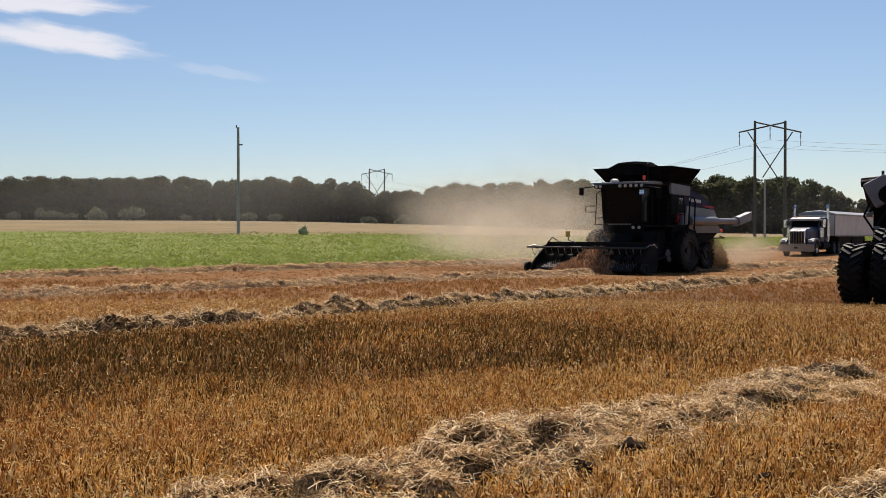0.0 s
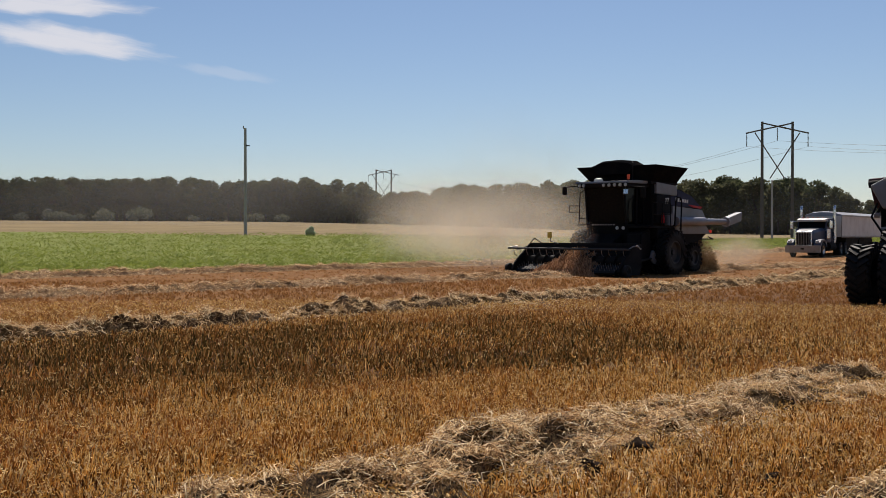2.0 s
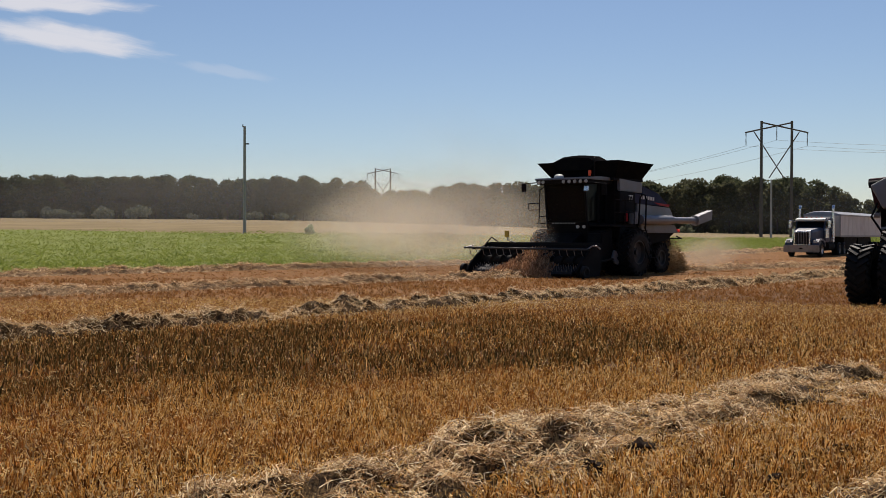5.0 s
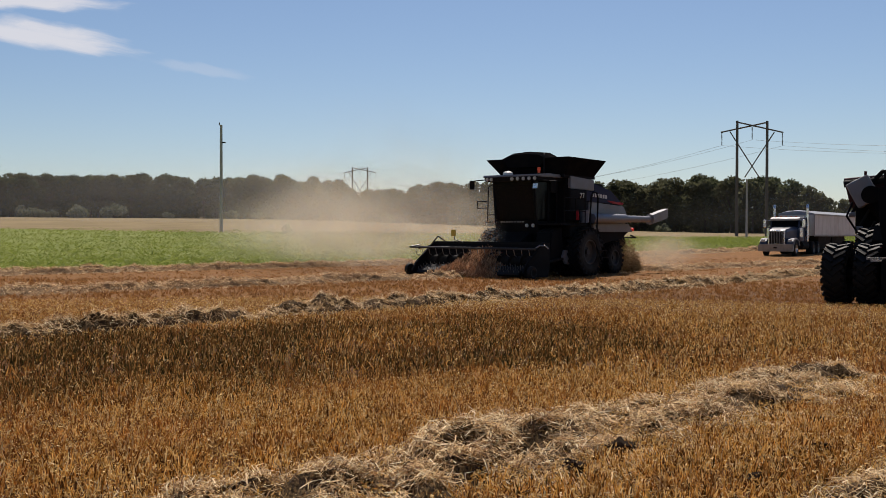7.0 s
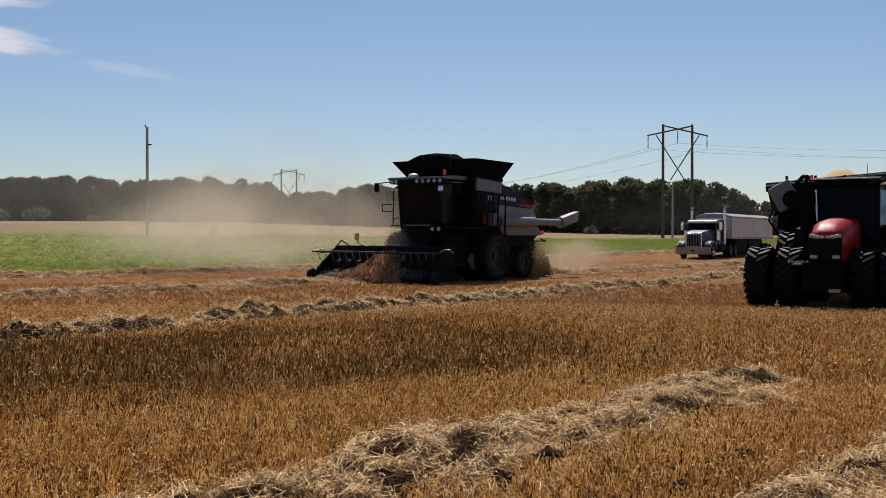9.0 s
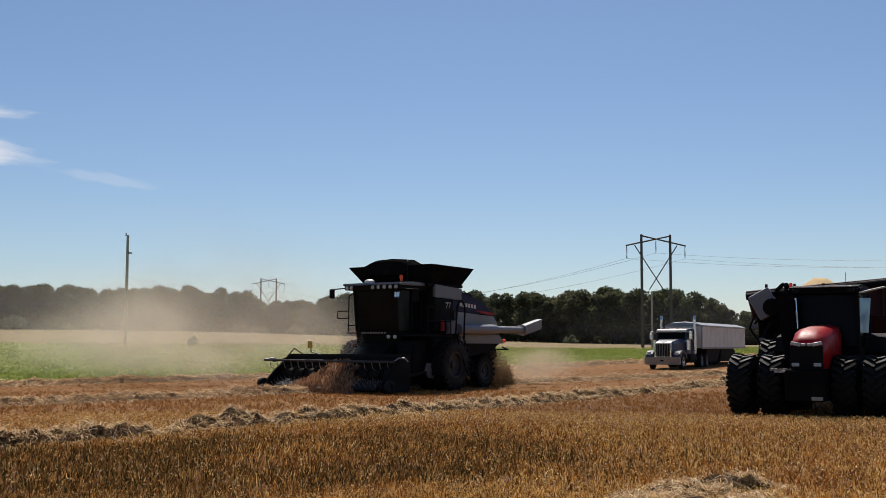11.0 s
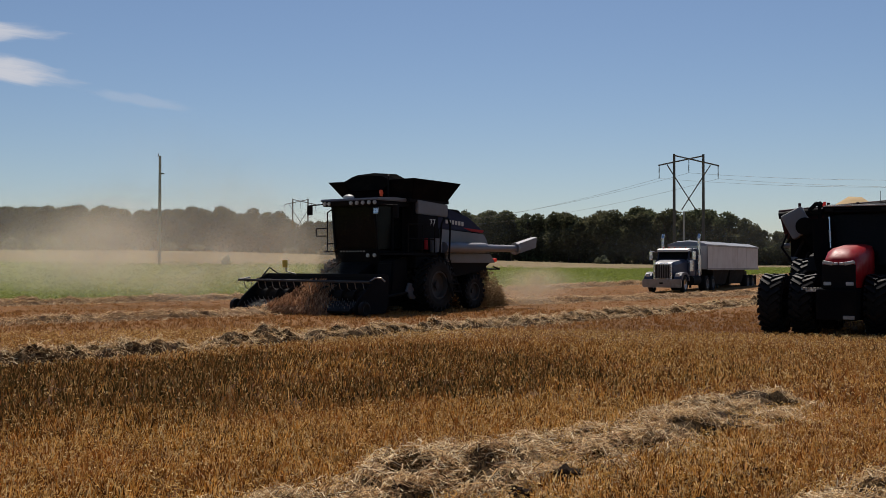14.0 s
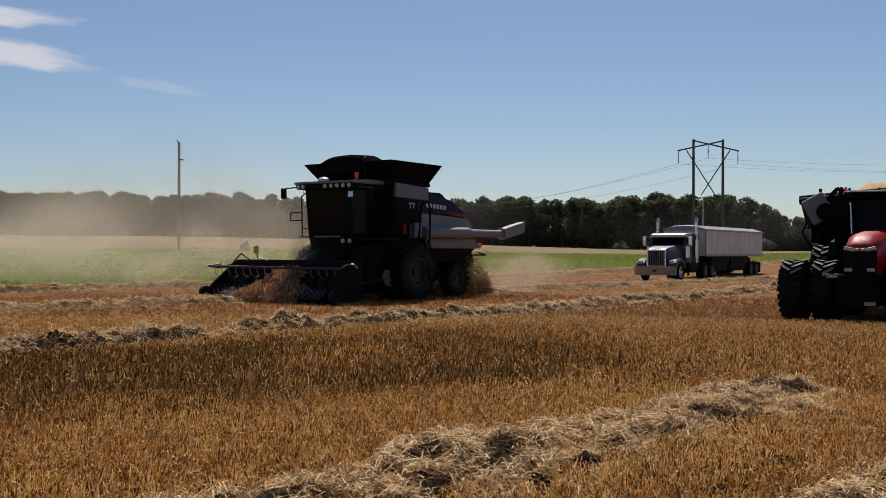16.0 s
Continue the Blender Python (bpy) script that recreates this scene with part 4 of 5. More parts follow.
    part("ladder_side", bent(bm_new(), [(-0.2, 2.1, 2.0), (-0.35, 2.62, 0.55)], 0.03), BLACK, lad)
    for k in range(5):
        q = 0.12 + 0.19 * k
        part("step", box(bm_new(), (0.075 - 0.15 * q, 2.1 + 0.52 * q, 2.0 - 1.45 * q), (0.56, 0.16, 0.03)), DARKSTEEL, lad)
    part("extinguisher", rod(bm_new(), (0.6, 1.72, 2.2), (0.6, 1.72, 2.6), 0.085, 0.06, 12), RED, root)
    part("air_intake", box(bm_new(), (0.34, 1.5, 2.8), (1.24, 0.25, 1.24), bevel=0.04), BLACK, root)
    part("toolbox", box(bm_new(), (1.1, 1.75, 1.75), (0.9, 0.5, 0.45), bevel=0.04), BLACK, root)
    for y in (0.55, 0.85):
        part("head_lamp", rod(bm_new(), (2.36, y, 1.98), (2.42, y, 1.98), 0.07, seg=12), LENS_CLEAR, root)
    # unloading auger
    auger = part("unloading_auger", rod(bent(bm_new(), [(-2.9, 1.83, 2.29), (-5.2, 1.83, 2.30)], 0.14, 18), (-0.3, 1.83, 2.28), (-2.9, 1.83, 2.29), 0.2, seg=18), SILVER, root, "silver unloading auger folded back")
    bm = bm_new()
    loft(bm, [[(-5.05, 1.66, 2.10), (-5.05, 2.0, 2.10), (-5.05, 2.0, 2.48), (-5.05, 1.66, 2.48)], [(-6.42, 1.70, 2.36), (-6.42, 1.98, 2.36), (-6.48, 1.98, 2.78), (-6.48, 1.70, 2.78)]])
    part("spout", bm, SILVER, auger)
    part("collar", rod(bm_new(), (-5.15, 1.83, 2.30), (-5.03, 1.83, 2.30), 0.23, seg=18), STEEL, auger)
    part("elbow", rod(bm_new(), (0.0, 1.7, 2.1), (0.0, 1.7, 2.6), 0.24, seg=16), SILVER, auger)
    # header
    part("feeder_house", prism(bm_new(), [(2.3, 1.75), (2.3, 0.95), (3.9, 0.35), (3.9, 0.95)], -0.75, 0.75, 0.03), BLACK, root)
    head = part("pickup_header", prism(bm_new(), [(3.75, 1.25), (3.92, 1.25), (3.98, 0.30), (4.6, 0.16), (4.6, 0.12), (3.75, 0.12)], -2.83, 2.35, 0.01), BLACK, root, "black pickup header")
    part("top_beam", box(bm_new(), (3.8, -0.25, 1.29), (0.16, 5.2, 0.12), bevel=0.02), DARKSTEEL, head)
    for y in (-2.85, 2.37):
        shield = [(3.55, 1.32), (3.95, 1.34), (4.5, 0.95), (5.05, 0.55), (5.3, 0.22), (5.1, 0.06), (3.7, 0.06), (3.55, 0.4)]
        part("end_shield", prism(bm_new(), shield, y - 0.05, y + 0.05, 0.015), BLACK, head)
        arm = part("hold_down_arm", bent(bm_new(), [(3.75, y, 1.3), (4.42, y, 1.12), (4.62, y * 1.09, 1.08)], 0.035), DARKSTEEL, head)
        part("gauge_wheel_arm", bent(bm_new(), [(4.9, y * 1.02, 0.5), (5.05, y * 1.09, 0.24)], 0.035), DARKSTEEL, head)
        for nm, shape, mat in (("gauge_tyre", tyre_mesh(0.24, 0.18, 0.11, 0), RUBBER), ("gauge_rim", rod(bm_new(), (0, -0.06, 0), (0, 0.06, 0), 0.115, seg=16), DARKSTEEL)):
            part(nm, shape, mat, head).matrix_basis = pose(5.05, y * 1.11, 0.24)
    part("drum_auger", rod(bm_new(), (4.25, -2.75, 0.62), (4.25, 2.3, 0.62), 0.2, seg=18), DARKSTEEL, head)
    # one helical blade from each end towards the middle
    for y0, y1, way in ((-2.7, -0.35, 1), (2.28, -0.25, -1)):
        bm, last = bm_new(), None
        for k in range(73):
            q, a = k / 72, way * k * 0.42
            y = y0 + (y1 - y0) * q
            ring = [bm.verts.new((4.25 + r * math.cos(a), y + e, 0.62 + r * math.sin(a))) for r, e in ((0.18, -0.012), (0.33, -0.006), (0.33, 0.006), (0.18, 0.012))]
            if last:
                for i in range(4):
                    bm.faces.new((last[i], ring[i], ring[(i + 1) % 4], last[(i + 1) % 4]))
            last = ring
        bmesh.ops.recalc_face_normals(bm, faces=bm.faces[:])
        part("flighting", bm, DARKSTEEL, head)
    part("pickup_belt", prism(bm_new(), [(4.45, 0.42), (4.6, 0.46), (5.15, 0.24), (5.22, 0.16), (5.15, 0.09), (4.5, 0.25)], -2.7, 2.15, 0.01), RUBBER, head)
    first = None
    for k in range(22):
        for r in range(4):
            x = 0.15 * r
            if first is None:
                first = part("finger", rod(bm_new(), (4.66, -2.62, 0.40), (4.73, -2.62, 0.55), 0.011, seg=5), STEEL, head)
                continue
            f = new("finger", first.data)
            f.parent = head
            f.matrix_basis = pose(x, 0.225 * k, -0.06 * r)
    bar = part("windguard_bar", bent(bm_new(), [(4.55, -3.58, 1.12), (4.55, 2.45, 1.09)], 0.042, 12), RIM, head, "bare steel windguard bar")
    part("bar_crook", bent(bm_new(), [(4.55, 2.4, 1.09), (4.4, 2.52, 1.22), (4.2, 2.62, 1.22), (4.1, 2.7, 1.1)], 0.028), STEEL, head)
    part("second_bar", bent(bm_new(), [(4.2, -3.35, 1.2), (4.55, -3.56, 1.13)], 0.03), STEEL, head)
    for k in range(17):
        y = -3.3 + 0.34 * k
        part("guard_rod", bent(bm_new(), [(4.55, y, 1.08), (4.48, y, 0.86), (4.22, y, 0.74)], 0.014, 6), STEEL, head)
    part("marker_sign", box(bm_new(), (4.2, -1.66, 1.68), (0.05, 0.2, 0.26), bevel=0.01), YELLOW, head, "yellow marker sign")
    part("sign_post", bent(bm_new(), [(3.8, -1.4, 1.3), (4.18, -1.62, 1.42), (4.18, -1.64, 1.58)], 0.02), STEEL, head)
    part("hose", bent(bm_new(), [(3.8, -2.3, 1.3), (4.0, -2.6, 1.55), (4.2, -2.75, 1.25), (4.1, -2.9, 1.0)], 0.022), BLACK, head)
    part("drive_cover", prism(bm_new(), [(1.35, 0.62), (1.5, 0.98), (1.85, 1.04), (2.0, 0.75), (1.8, 0.5), (1.5, 0.45)], 1.86, 1.95, 0.02), SILVER, root, "pale drive cover")
    # black block added to fill the gap ahead of the front wheel
    part("wheel_front_block", prism(bm_new(), [(2.55, 1.75), (1.75, 1.95), (1.75, 0.75), (2.2, 0.5), (2.7, 0.6)], 1.1, 1.8, 0.05), BLACK, root)
    part("drive_shaft", bent(bm_new(), [(1.9, 1.9, 0.7), (3.8, 2.2, 0.55)], 0.05), DARKSTEEL, root)
    # black block added to close the gap behind the header
    part("header_side_block", prism(bm_new(), [(3.6, 1.0), (1.6, 1.5), (1.5, 0.25), (3.6, 0.16)], 1.0, 1.35, 0.03), BLACK, root)

    # the swath climbing onto the pickup
    def mound(a, b, c):
        y = -1.75 + 2.9 * a
        h = 0.82 * math.sin(math.pi * min(1, max(0, a))) ** 0.6 * (0.6 + 0.4 * c)
        x = 5.45 - 1.35 * b
        return x, y + 0.2 * (c - 0.5), max(0.03, h * (0.25 + 0.95 * b) + 0.06)
    scatter_straw("lifted_straw", (0, 0, 0), (1, 1, 1), 14000, 0.5, 0.009, head, STRAW_BROWN, 21, mound, lambda x, y, z: (0.75, (y + 0.3) * 0.45, -0.75))

    # chopped straw thrown out behind
    def spray(a, b, c):
        r = a ** 0.7
        return -3.5 - 1.45 * r, -1.3 + 2.9 * b, 0.03 + max(0, 1.45 - 1.3 * r * r) * c ** 0.8
    scatter_straw("chaff", (0, 0, 0), (1, 1, 1), 11000, 0.11, 0.013, root, CHAFF, 22, spray)
    wheels = []
    for y, s in ((1.38, 1), (2.16, 1), (-1.38, -1), (-2.16, -1)):
        wheels.append((wheel("wheel", root, (0.72, y, 0.95), 0.95, 0.58, 0.47, 22, s, RIM), (0.72, y, 0.95), 0.95))
    for y, s in ((1.25, 1), (-1.25, -1)):
        wheels.append((wheel("wheel", root, (-2.85, y, 0.66), 0.66, 0.44, 0.33, 18, s, RIM, 0.045), (-2.85, y, 0.66), 0.66))
    return root, wheels


COMBINE_A, COMBINE_B, COMBINE_TURN = Vector((9.42, 51.3, 0)), Vector((-0.38, 39.5, 0)), -130.0
combine, combine_wheels = build_combine(pose(*COMBINE_A, 0, 0, COMBINE_TURN))


# ---- the tractor: x forward, origin under the front axle ----
def build_tractor(m):
    root = thing("tractor", m, "red four-wheel-drive tractor with dual wheels standing on stubble", "tractor")
    # hood
    bm = bm_new()
    rings = []
    for x, w, zt, zb in ((1.12, 0.34, 1.83, 1.22), (1.0, 0.39, 1.97, 1.2), (0.6, 0.42, 2.13, 1.2), (0.0, 0.43, 2.23, 1.2), (-0.6, 0.43, 2.28, 1.25), (-1.05, 0.43, 2.30, 1.3)):
        rings.append([(x, -w, zb), (x, w, zb), (x, w * 1.02, zt - 0.25), (x, w * 0.86, zt - 0.06), (x, w * 0.4, zt), (x, -w * 0.4, zt), (x, -w * 0.86, zt - 0.06), (x, -w * 1.02, zt - 0.25)])
    part("hood", loft(bm, rings), RED, root, "glossy red rounded hood", True)
    part("grille", prism(bm_new(), [(1.14, 1.77), (1.09, 1.77), (1.07, 1.20), (1.14, 1.18)], -0.39, 0.39, 0.01), BLACK, root)
    for k in range(6):
        part("grille_bar", box(bm_new(), (1.14, 0, 1.34 + 0.075 * k), (0.012, 0.62, 0.012)), BLACK, root)
    for s in (-1, 1):
        part("head_lamp", box(bm_new(), (1.13, 0.25 * s, 1.80), (0.07, 0.24, 0.085), Matrix.Rotation(radians(12 * s), 3, "X"), 0.02), LENS_CLEAR, root)
        part("head_lamp", box(bm_new(), (1.13, 0.07 * s, 1.78), (0.07, 0.11, 0.065), bevel=0.02), LENS_CLEAR, root)
        part("driving_lamp", box(bm_new(), (1.14, 0.26 * s, 1.30), (0.06, 0.18, 0.09), bevel=0.02), LENS_CLEAR, root)
        part("hood_trim", bent(bm_new(), [(1.12, 0.37 * s, 1.82), (1.12, 0.37 * s, 1.26)], 0.012), STEEL, root)
    # weight block, enlarged and matte black to deepen the dark underneath
    part("weight_block", box(bm_new(), (1.2, 0, 0.80), (0.5, 0.95, 0.74), bevel=0.05), MATTE, root)
    part("chassis", prism(bm_new(), [(1.1, 1.2), (-3.3, 1.25), (-3.3, 0.6), (-1.0, 0.55), (1.0, 0.7)], -0.42, 0.42, 0.04), BLACK, root)
    part("tow_bracket", box(bm_new(), (1.47, 0.3, 0.5), (0.06, 0.26, 0.09), bevel=0.01), STEEL, root, "bare steel bracket")
    # black fillers added for the deep shade under the tractor
    part("belly_filler", prism(bm_new(), [(0.9, 0.72), (-3.2, 0.7), (-3.4, 0.3), (-0.2, 0.38), (0.7, 0.5)], -0.38, 0.38, 0.03), BLACK, root)
    part("rear_hitch_filler", box(bm_new(), (-3.5, 0, 0.72), (0.4, 1.3, 0.8), bevel=0.04), BLACK, root)
    part("front_step", box(bm_new(), (0.95, -0.62, 1.12), (0.45, 0.3, 0.04)), STEEL, root)
    for k in range(6):
        part("step_slat", box(bm_new(), (0.98, -0.86 + 0.09 * k, 1.17), (0.3, 0.035, 0.05)), STEEL, root)
    part("front_axle", rod(bm_new(), (0, -2.0, 0.72), (0, 2.0, 0.72), 0.15, seg=14), BLACK, root)
    part("rear_axle", rod(bm_new(), (-2.9, -1.8, 0.95), (-2.9, 1.8, 0.95), 0.15, seg=14), BLACK, root)
    part("fuel_tank", box(bm_new(), (-1.3, 0.75, 0.95), (1.5, 0.55, 0.75), bevel=0.08), BLACK, root)
    part("battery_box", box(bm_new(), (-1.3, -0.75, 0.95), (1.5, 0.55, 0.75), bevel=0.08), BLACK, root)
    part("exhaust", bent(bm_new(), [(-0.9, -0.72, 1.5), (-0.9, -0.84, 1.9), (-0.95, -0.90, 2.95)], 0.2, 16), MATTE, root)
    part("exhaust_tip", bent(bm_new(), [(-0.95, -0.90, 2.9), (-0.97, -0.91, 3.3), (-1.08, -0.92, 3.38)], 0.05, 12), MATTE, root)
    part("exhaust_pipe", bent(bm_new(), [(-0.88, -0.62, 2.2), (-0.92, -0.66, 3.0)], 0.03), CHROME, root)
    # cab
    part("cab_base", prism(bm_new(), [(-1.15, 1.75), (-2.9, 1.75), (-2.9, 1.2), (-1.4, 1.2)], -0.85, 0.85, 0.04), BLACK, root)
    for y in (-0.84, 0.84):
        part("pillar", bent(bm_new(), [(-1.15, y, 1.7), (-1.3, y * 0.96, 3.12)], 0.05), BLACK, root)
        part("pillar", bent(bm_new(), [(-2.15, y * 1.02, 1.7), (-2.15, y * 0.98, 3.12)], 0.05), BLACK, root)
        part("pillar", bent(bm_new(), [(-2.85, y, 1.7), (-2.85, y * 0.96, 3.12)], 0.06), BLACK, root)
        part("side_glass", prism(bm_new(), [(-1.18, 1.75), (-1.32, 3.1), (-2.85, 3.1), (-2.85, 1.75)], y - 0.006, y + 0.006), GLASS, root)
    bm = bm_new()
    loft(bm, [[(-1.14, -0.8, 1.75), (-1.14, 0.8, 1.75), (-1.3, 0.78, 3.1), (-1.3, -0.78, 3.1)], [(-1.15, -0.8, 1.75), (-1.15, 0.8, 1.75), (-1.31, 0.78, 3.1), (-1.31, -0.78, 3.1)]])
    part("windscreen", bm, GLASS, root)
    part("rear_glass", box(bm_new(), (-2.86, 0, 2.4), (0.012, 1.55, 1.3)), GLASS, root)
    part("cab_roof", prism(bm_new(), [(-1.05, 3.16), (-1.1, 3.28), (-1.6, 3.36), (-2.9, 3.34), (-3.0, 3.12), (-1.15, 3.1)], -0.92, 0.92, 0.05), BLACK, root)
    part("roof_edge", box(bm_new(), (-1.12, 0, 3.29), (0.22, 1.5, 0.03), bevel=0.01), WHITE, root, "pale roof edge")
    for y in (-0.7, 0.7):
        part("roof_lamp", box(bm_new(), (-1.07, y, 3.19), (0.06, 0.2, 0.1), bevel=0.02), DARKSTEEL, root)
    part("beacon", rod(bm_new(), (-1.5, -0.9, 3.3), (-1.5, -0.9, 3.43), 0.05, 0.04, 12), REDLENS, root, "red-orange beacon")
    bm = box(bm_new(), (-2.2, 0, 2.0), (0.55, 0.55, 0.16), bevel=0.05)
    part("seat", box(bm, (-2.45, 0, 2.4), (0.15, 0.52, 0.75), bevel=0.05), BLACK, root)
    part("steering_wheel", spin(bm_new(), [(0.22, -0.015), (0.25, 0), (0.22, 0.015), (0.2, 0)], 24), BLACK, root).matrix_basis = pose(-1.65, 0, 2.15, 70, 0, 90)
    part("wiper_arm", bent(bm_new(), [(-1.1, 0.9, 3.12), (-1.0, 1.55, 3.25)], 0.025), WHITE, root)
    # blue-tinted mirror pane added to imitate sky reflected in the side window
    part("sky_reflection_pane", prism(bm_new(), [(-1.25, 2.1), (-1.36, 3.0), (-1.85, 3.0), (-1.75, 2.1)], -0.006, 0.006), MIRROR, root, "tilted blue pane imitating sky reflected in the side window").matrix_basis = Matrix.Translation((-1.3, 0.72, 0)) @ Matrix.Rotation(radians(-40), 4, "Z") @ Matrix.Translation((1.3, 0, 0))
    part("antenna", bent(bm_new(), [(-2.7, 0.3, 3.3), (-2.7, 0.3, 3.75)], 0.007), BLACK, root)
    for s in (-1, 1):
        part("fender", prism(bm_new(), [(-2.0, 1.6), (-2.3, 2.0), (-2.9, 2.1), (-3.5, 1.95), (-3.5, 1.9), (-2.9, 2.04), (-2.35, 1.94), (-2.05, 1.55)], min(s * 0.85, s * 1.5), max(s * 0.85, s * 1.5), 0.01), BLACK, root)
        for y in ((1.02, 1.80) if s < 0 else (0.76, 1.48)):
            wheel("wheel", root, (0, s * y, 0.76), 0.76, 0.56, 0.40, 22, s, DARKSTEEL, 0.055)
        for y in ((1.05, 1.72) if s < 0 else (1.0, 1.62)):
            wheel("wheel", root, (-2.9, s * y, 0.97), 0.97, 0.52, 0.5, 24, s, DARKSTEEL, 0.06)
        part("step", box(bm_new(), (-1.4, s * 1.05, 0.6), (0.4, 0.25, 0.04)), DARKSTEEL, root)
        part("step", box(bm_new(), (-1.4, s * 1.05, 0.95), (0.4, 0.25, 0.04)), DARKSTEEL, root)
    return root


TRACTOR_TURN = -125.0
tractor = build_tractor(pose(11.9, 27.3, gz(11.9, 27.3), 0, 0, TRACTOR_TURN))


def build_cart(m):
    root = thing("grain_cart", m, "dark red grain cart heaped with wheat behind the tractor", "grain cart")
    # hopper of flared walls, x from 0 (front) back
    hi = [(0.3, -2.15, 3.36), (0.3, 2.25, 3.72), (-5.6, 2.25, 3.72), (-5.6, -2.15, 3.36)]
    mid = [(0.15, -2.0, 2.65), (0.15, 2.05, 2.65), (-5.45, 2.05, 2.65), (-5.45, -2.0, 2.65)]
    lo = [(-1.1, -0.8, 1.15), (-1.1, 0.8, 1.15), (-4.2, 0.8, 1.15), (-4.2, -0.8, 1.15)]
    for up, dn in ((hi, mid), (mid, lo)):
        for i in range(4):
            j = (i + 1) % 4
            a, b, c, d = (Vector(p) for p in (dn[i], dn[j], up[j], up[i]))
            n = (b - a).cross(d - a).normalized() * 0.04
            part("hopper_wall", loft(bm_new(), [[a, b, c, d], [a + n, b + n, c + n, d + n]]), DARKRED, root)
    for i in range(4):
        part("rim_bar", bent(bm_new(), [hi[i], hi[(i + 1) % 4]], 0.055), DARKRED, root)
    for k in range(5):
        y = -1.6 + 0.8 * k
        part("rib", bent(bm_new(), [(0.22, y, 2.65), (0.37, y, 3.6)], 0.04), DARKRED, root)
        part("rib", bent(bm_new(), [(-0.3 - k * 1.2, 2.12, 2.65), (-0.3 - k * 1.2, 2.2, 3.68)], 0.04), DARKRED, root)
    bm = bm_new()
    pts = []
    for i in range(13):
        for j in range(11):
            x, y = 0.1 - 5.5 * i / 12, -1.9 + 3.85 * j / 10
            q = max(0, 1 - (abs(x + 2.6) / 2.6) ** 1.3 - (abs(y + 0.2) / 1.5) ** 1.3)
            pts.append(bm.verts.new((x, y, 3.2 + 0.82 * q ** 1.5 + 0.03 * noise.noise((x * 2, y * 2, 0)))))
    for i in range(12):
        for j in range(10):
            bm.faces.new((pts[i * 11 + j], pts[i * 11 + j + 1], pts[(i + 1) * 11 + j + 1], pts[(i + 1) * 11 + j]))
    bmesh.ops.recalc_face_normals(bm, faces=bm.faces[:])
    part("grain", bm, GRAIN, root, "heaped golden wheat grain", True)
    # black plate added to darken the hopper's lower front
    part("front_darkening_plate", box(bm_new(), (0.36, -1.0, 1.9), (0.08, 1.7, 1.5), bevel=0.02), MATTE, root)
    part("axle_beam", box(bm_new(), (-2.9, 0, 0.9), (0.3, 2.6, 0.3), bevel=0.03), BLACK, root)
    part("frame_rail", box(bm_new(), (-1.6, 0.55, 1.05), (4.6, 0.16, 0.25)), BLACK, root)
    part("frame_rail", box(bm_new(), (-1.6, -0.55, 1.05), (4.6, 0.16, 0.25)), BLACK, root)
    part("drawbar", bent(bm_new(), [(0.2, 0.3, 1.0), (1.6, 0.35, 0.62)], 0.12), BLACK, root)
    for s in (-1, 1):
        wheel("wheel", root, (-2.9, s * 1.55, 0.95), 0.95, 0.75, 0.42, 20, s, DARKSTEEL)
    # folded unloading auger at the front corner
    aug = part("unloading_auger", bent(bm_new(), [(0.55, 0.2, 0.9), (0.75, -1.6, 3.0)], 0.24, 16), MATTE, root)
    part("upper_tube", bent(bm_new(), [(0.8, -2.15, 3.22), (0.65, 2.1, 3.62)], 0.10, 12), BLACK, aug)
    part("spout", box(bm_new(), (0.75, -1.62, 3.0), (0.6, 0.66, 0.76), Matrix.Rotation(radians(28), 3, "X"), 0.06), SPOUT, aug, "grey folded auger spout")
    part("spout_mouth", rod(bm_new(), (1.0, -1.42, 2.93), (1.12, -1.40, 2.90), 0.22, 0.26, 16), BLACK, aug)
    part("hinge", bent(bm_new(), [(0.9, -1.3, 3.35), (0.95, -1.1, 3.55), (0.8, -0.9, 3.5)], 0.06), BLACK, aug)
    # rams and hoses below the folded spout
    for y, z in ((-1.95, 2.35), (-1.75, 1.95), (-1.6, 1.6)):
        ram = part("ram", bent(bm_new(), [(0.7, y, z), (0.75, y + 0.3, z + 0.55)], 0.04), DARKSTEEL, aug)
        part("ram_pin", rod(bm_new(), (0.78, y - 0.05, z), (0.78, y + 0.12, z), 0.07, seg=10), SPOUT, ram)
    part("hose", bent(bm_new(), [(0.85, -1.9, 2.7), (0.95, -2.05, 2.3), (0.9, -1.8, 1.9), (0.85, -1.5, 1.5)], 0.03), BLACK, aug)
    part("marker_lamp", box(bm_new(), (0.3, 2.15, 2.75), (0.06, 0.08, 0.06)), AMBER, root)
    # no lamp: its red brightness is a weak glow in the material
    part("reflector", box(bm_new(), (0.42, 1.2, 3.55), (0.03, 0.16, 0.07)), REDLENS, root)
    return root


cart_m = tractor.matrix_basis @ pose(-5.0, -0.72, 0, 0, 0, 9)
cart_m.translation.z = gz(cart_m.translation.x, cart_m.translation.y)
build_cart(cart_m)


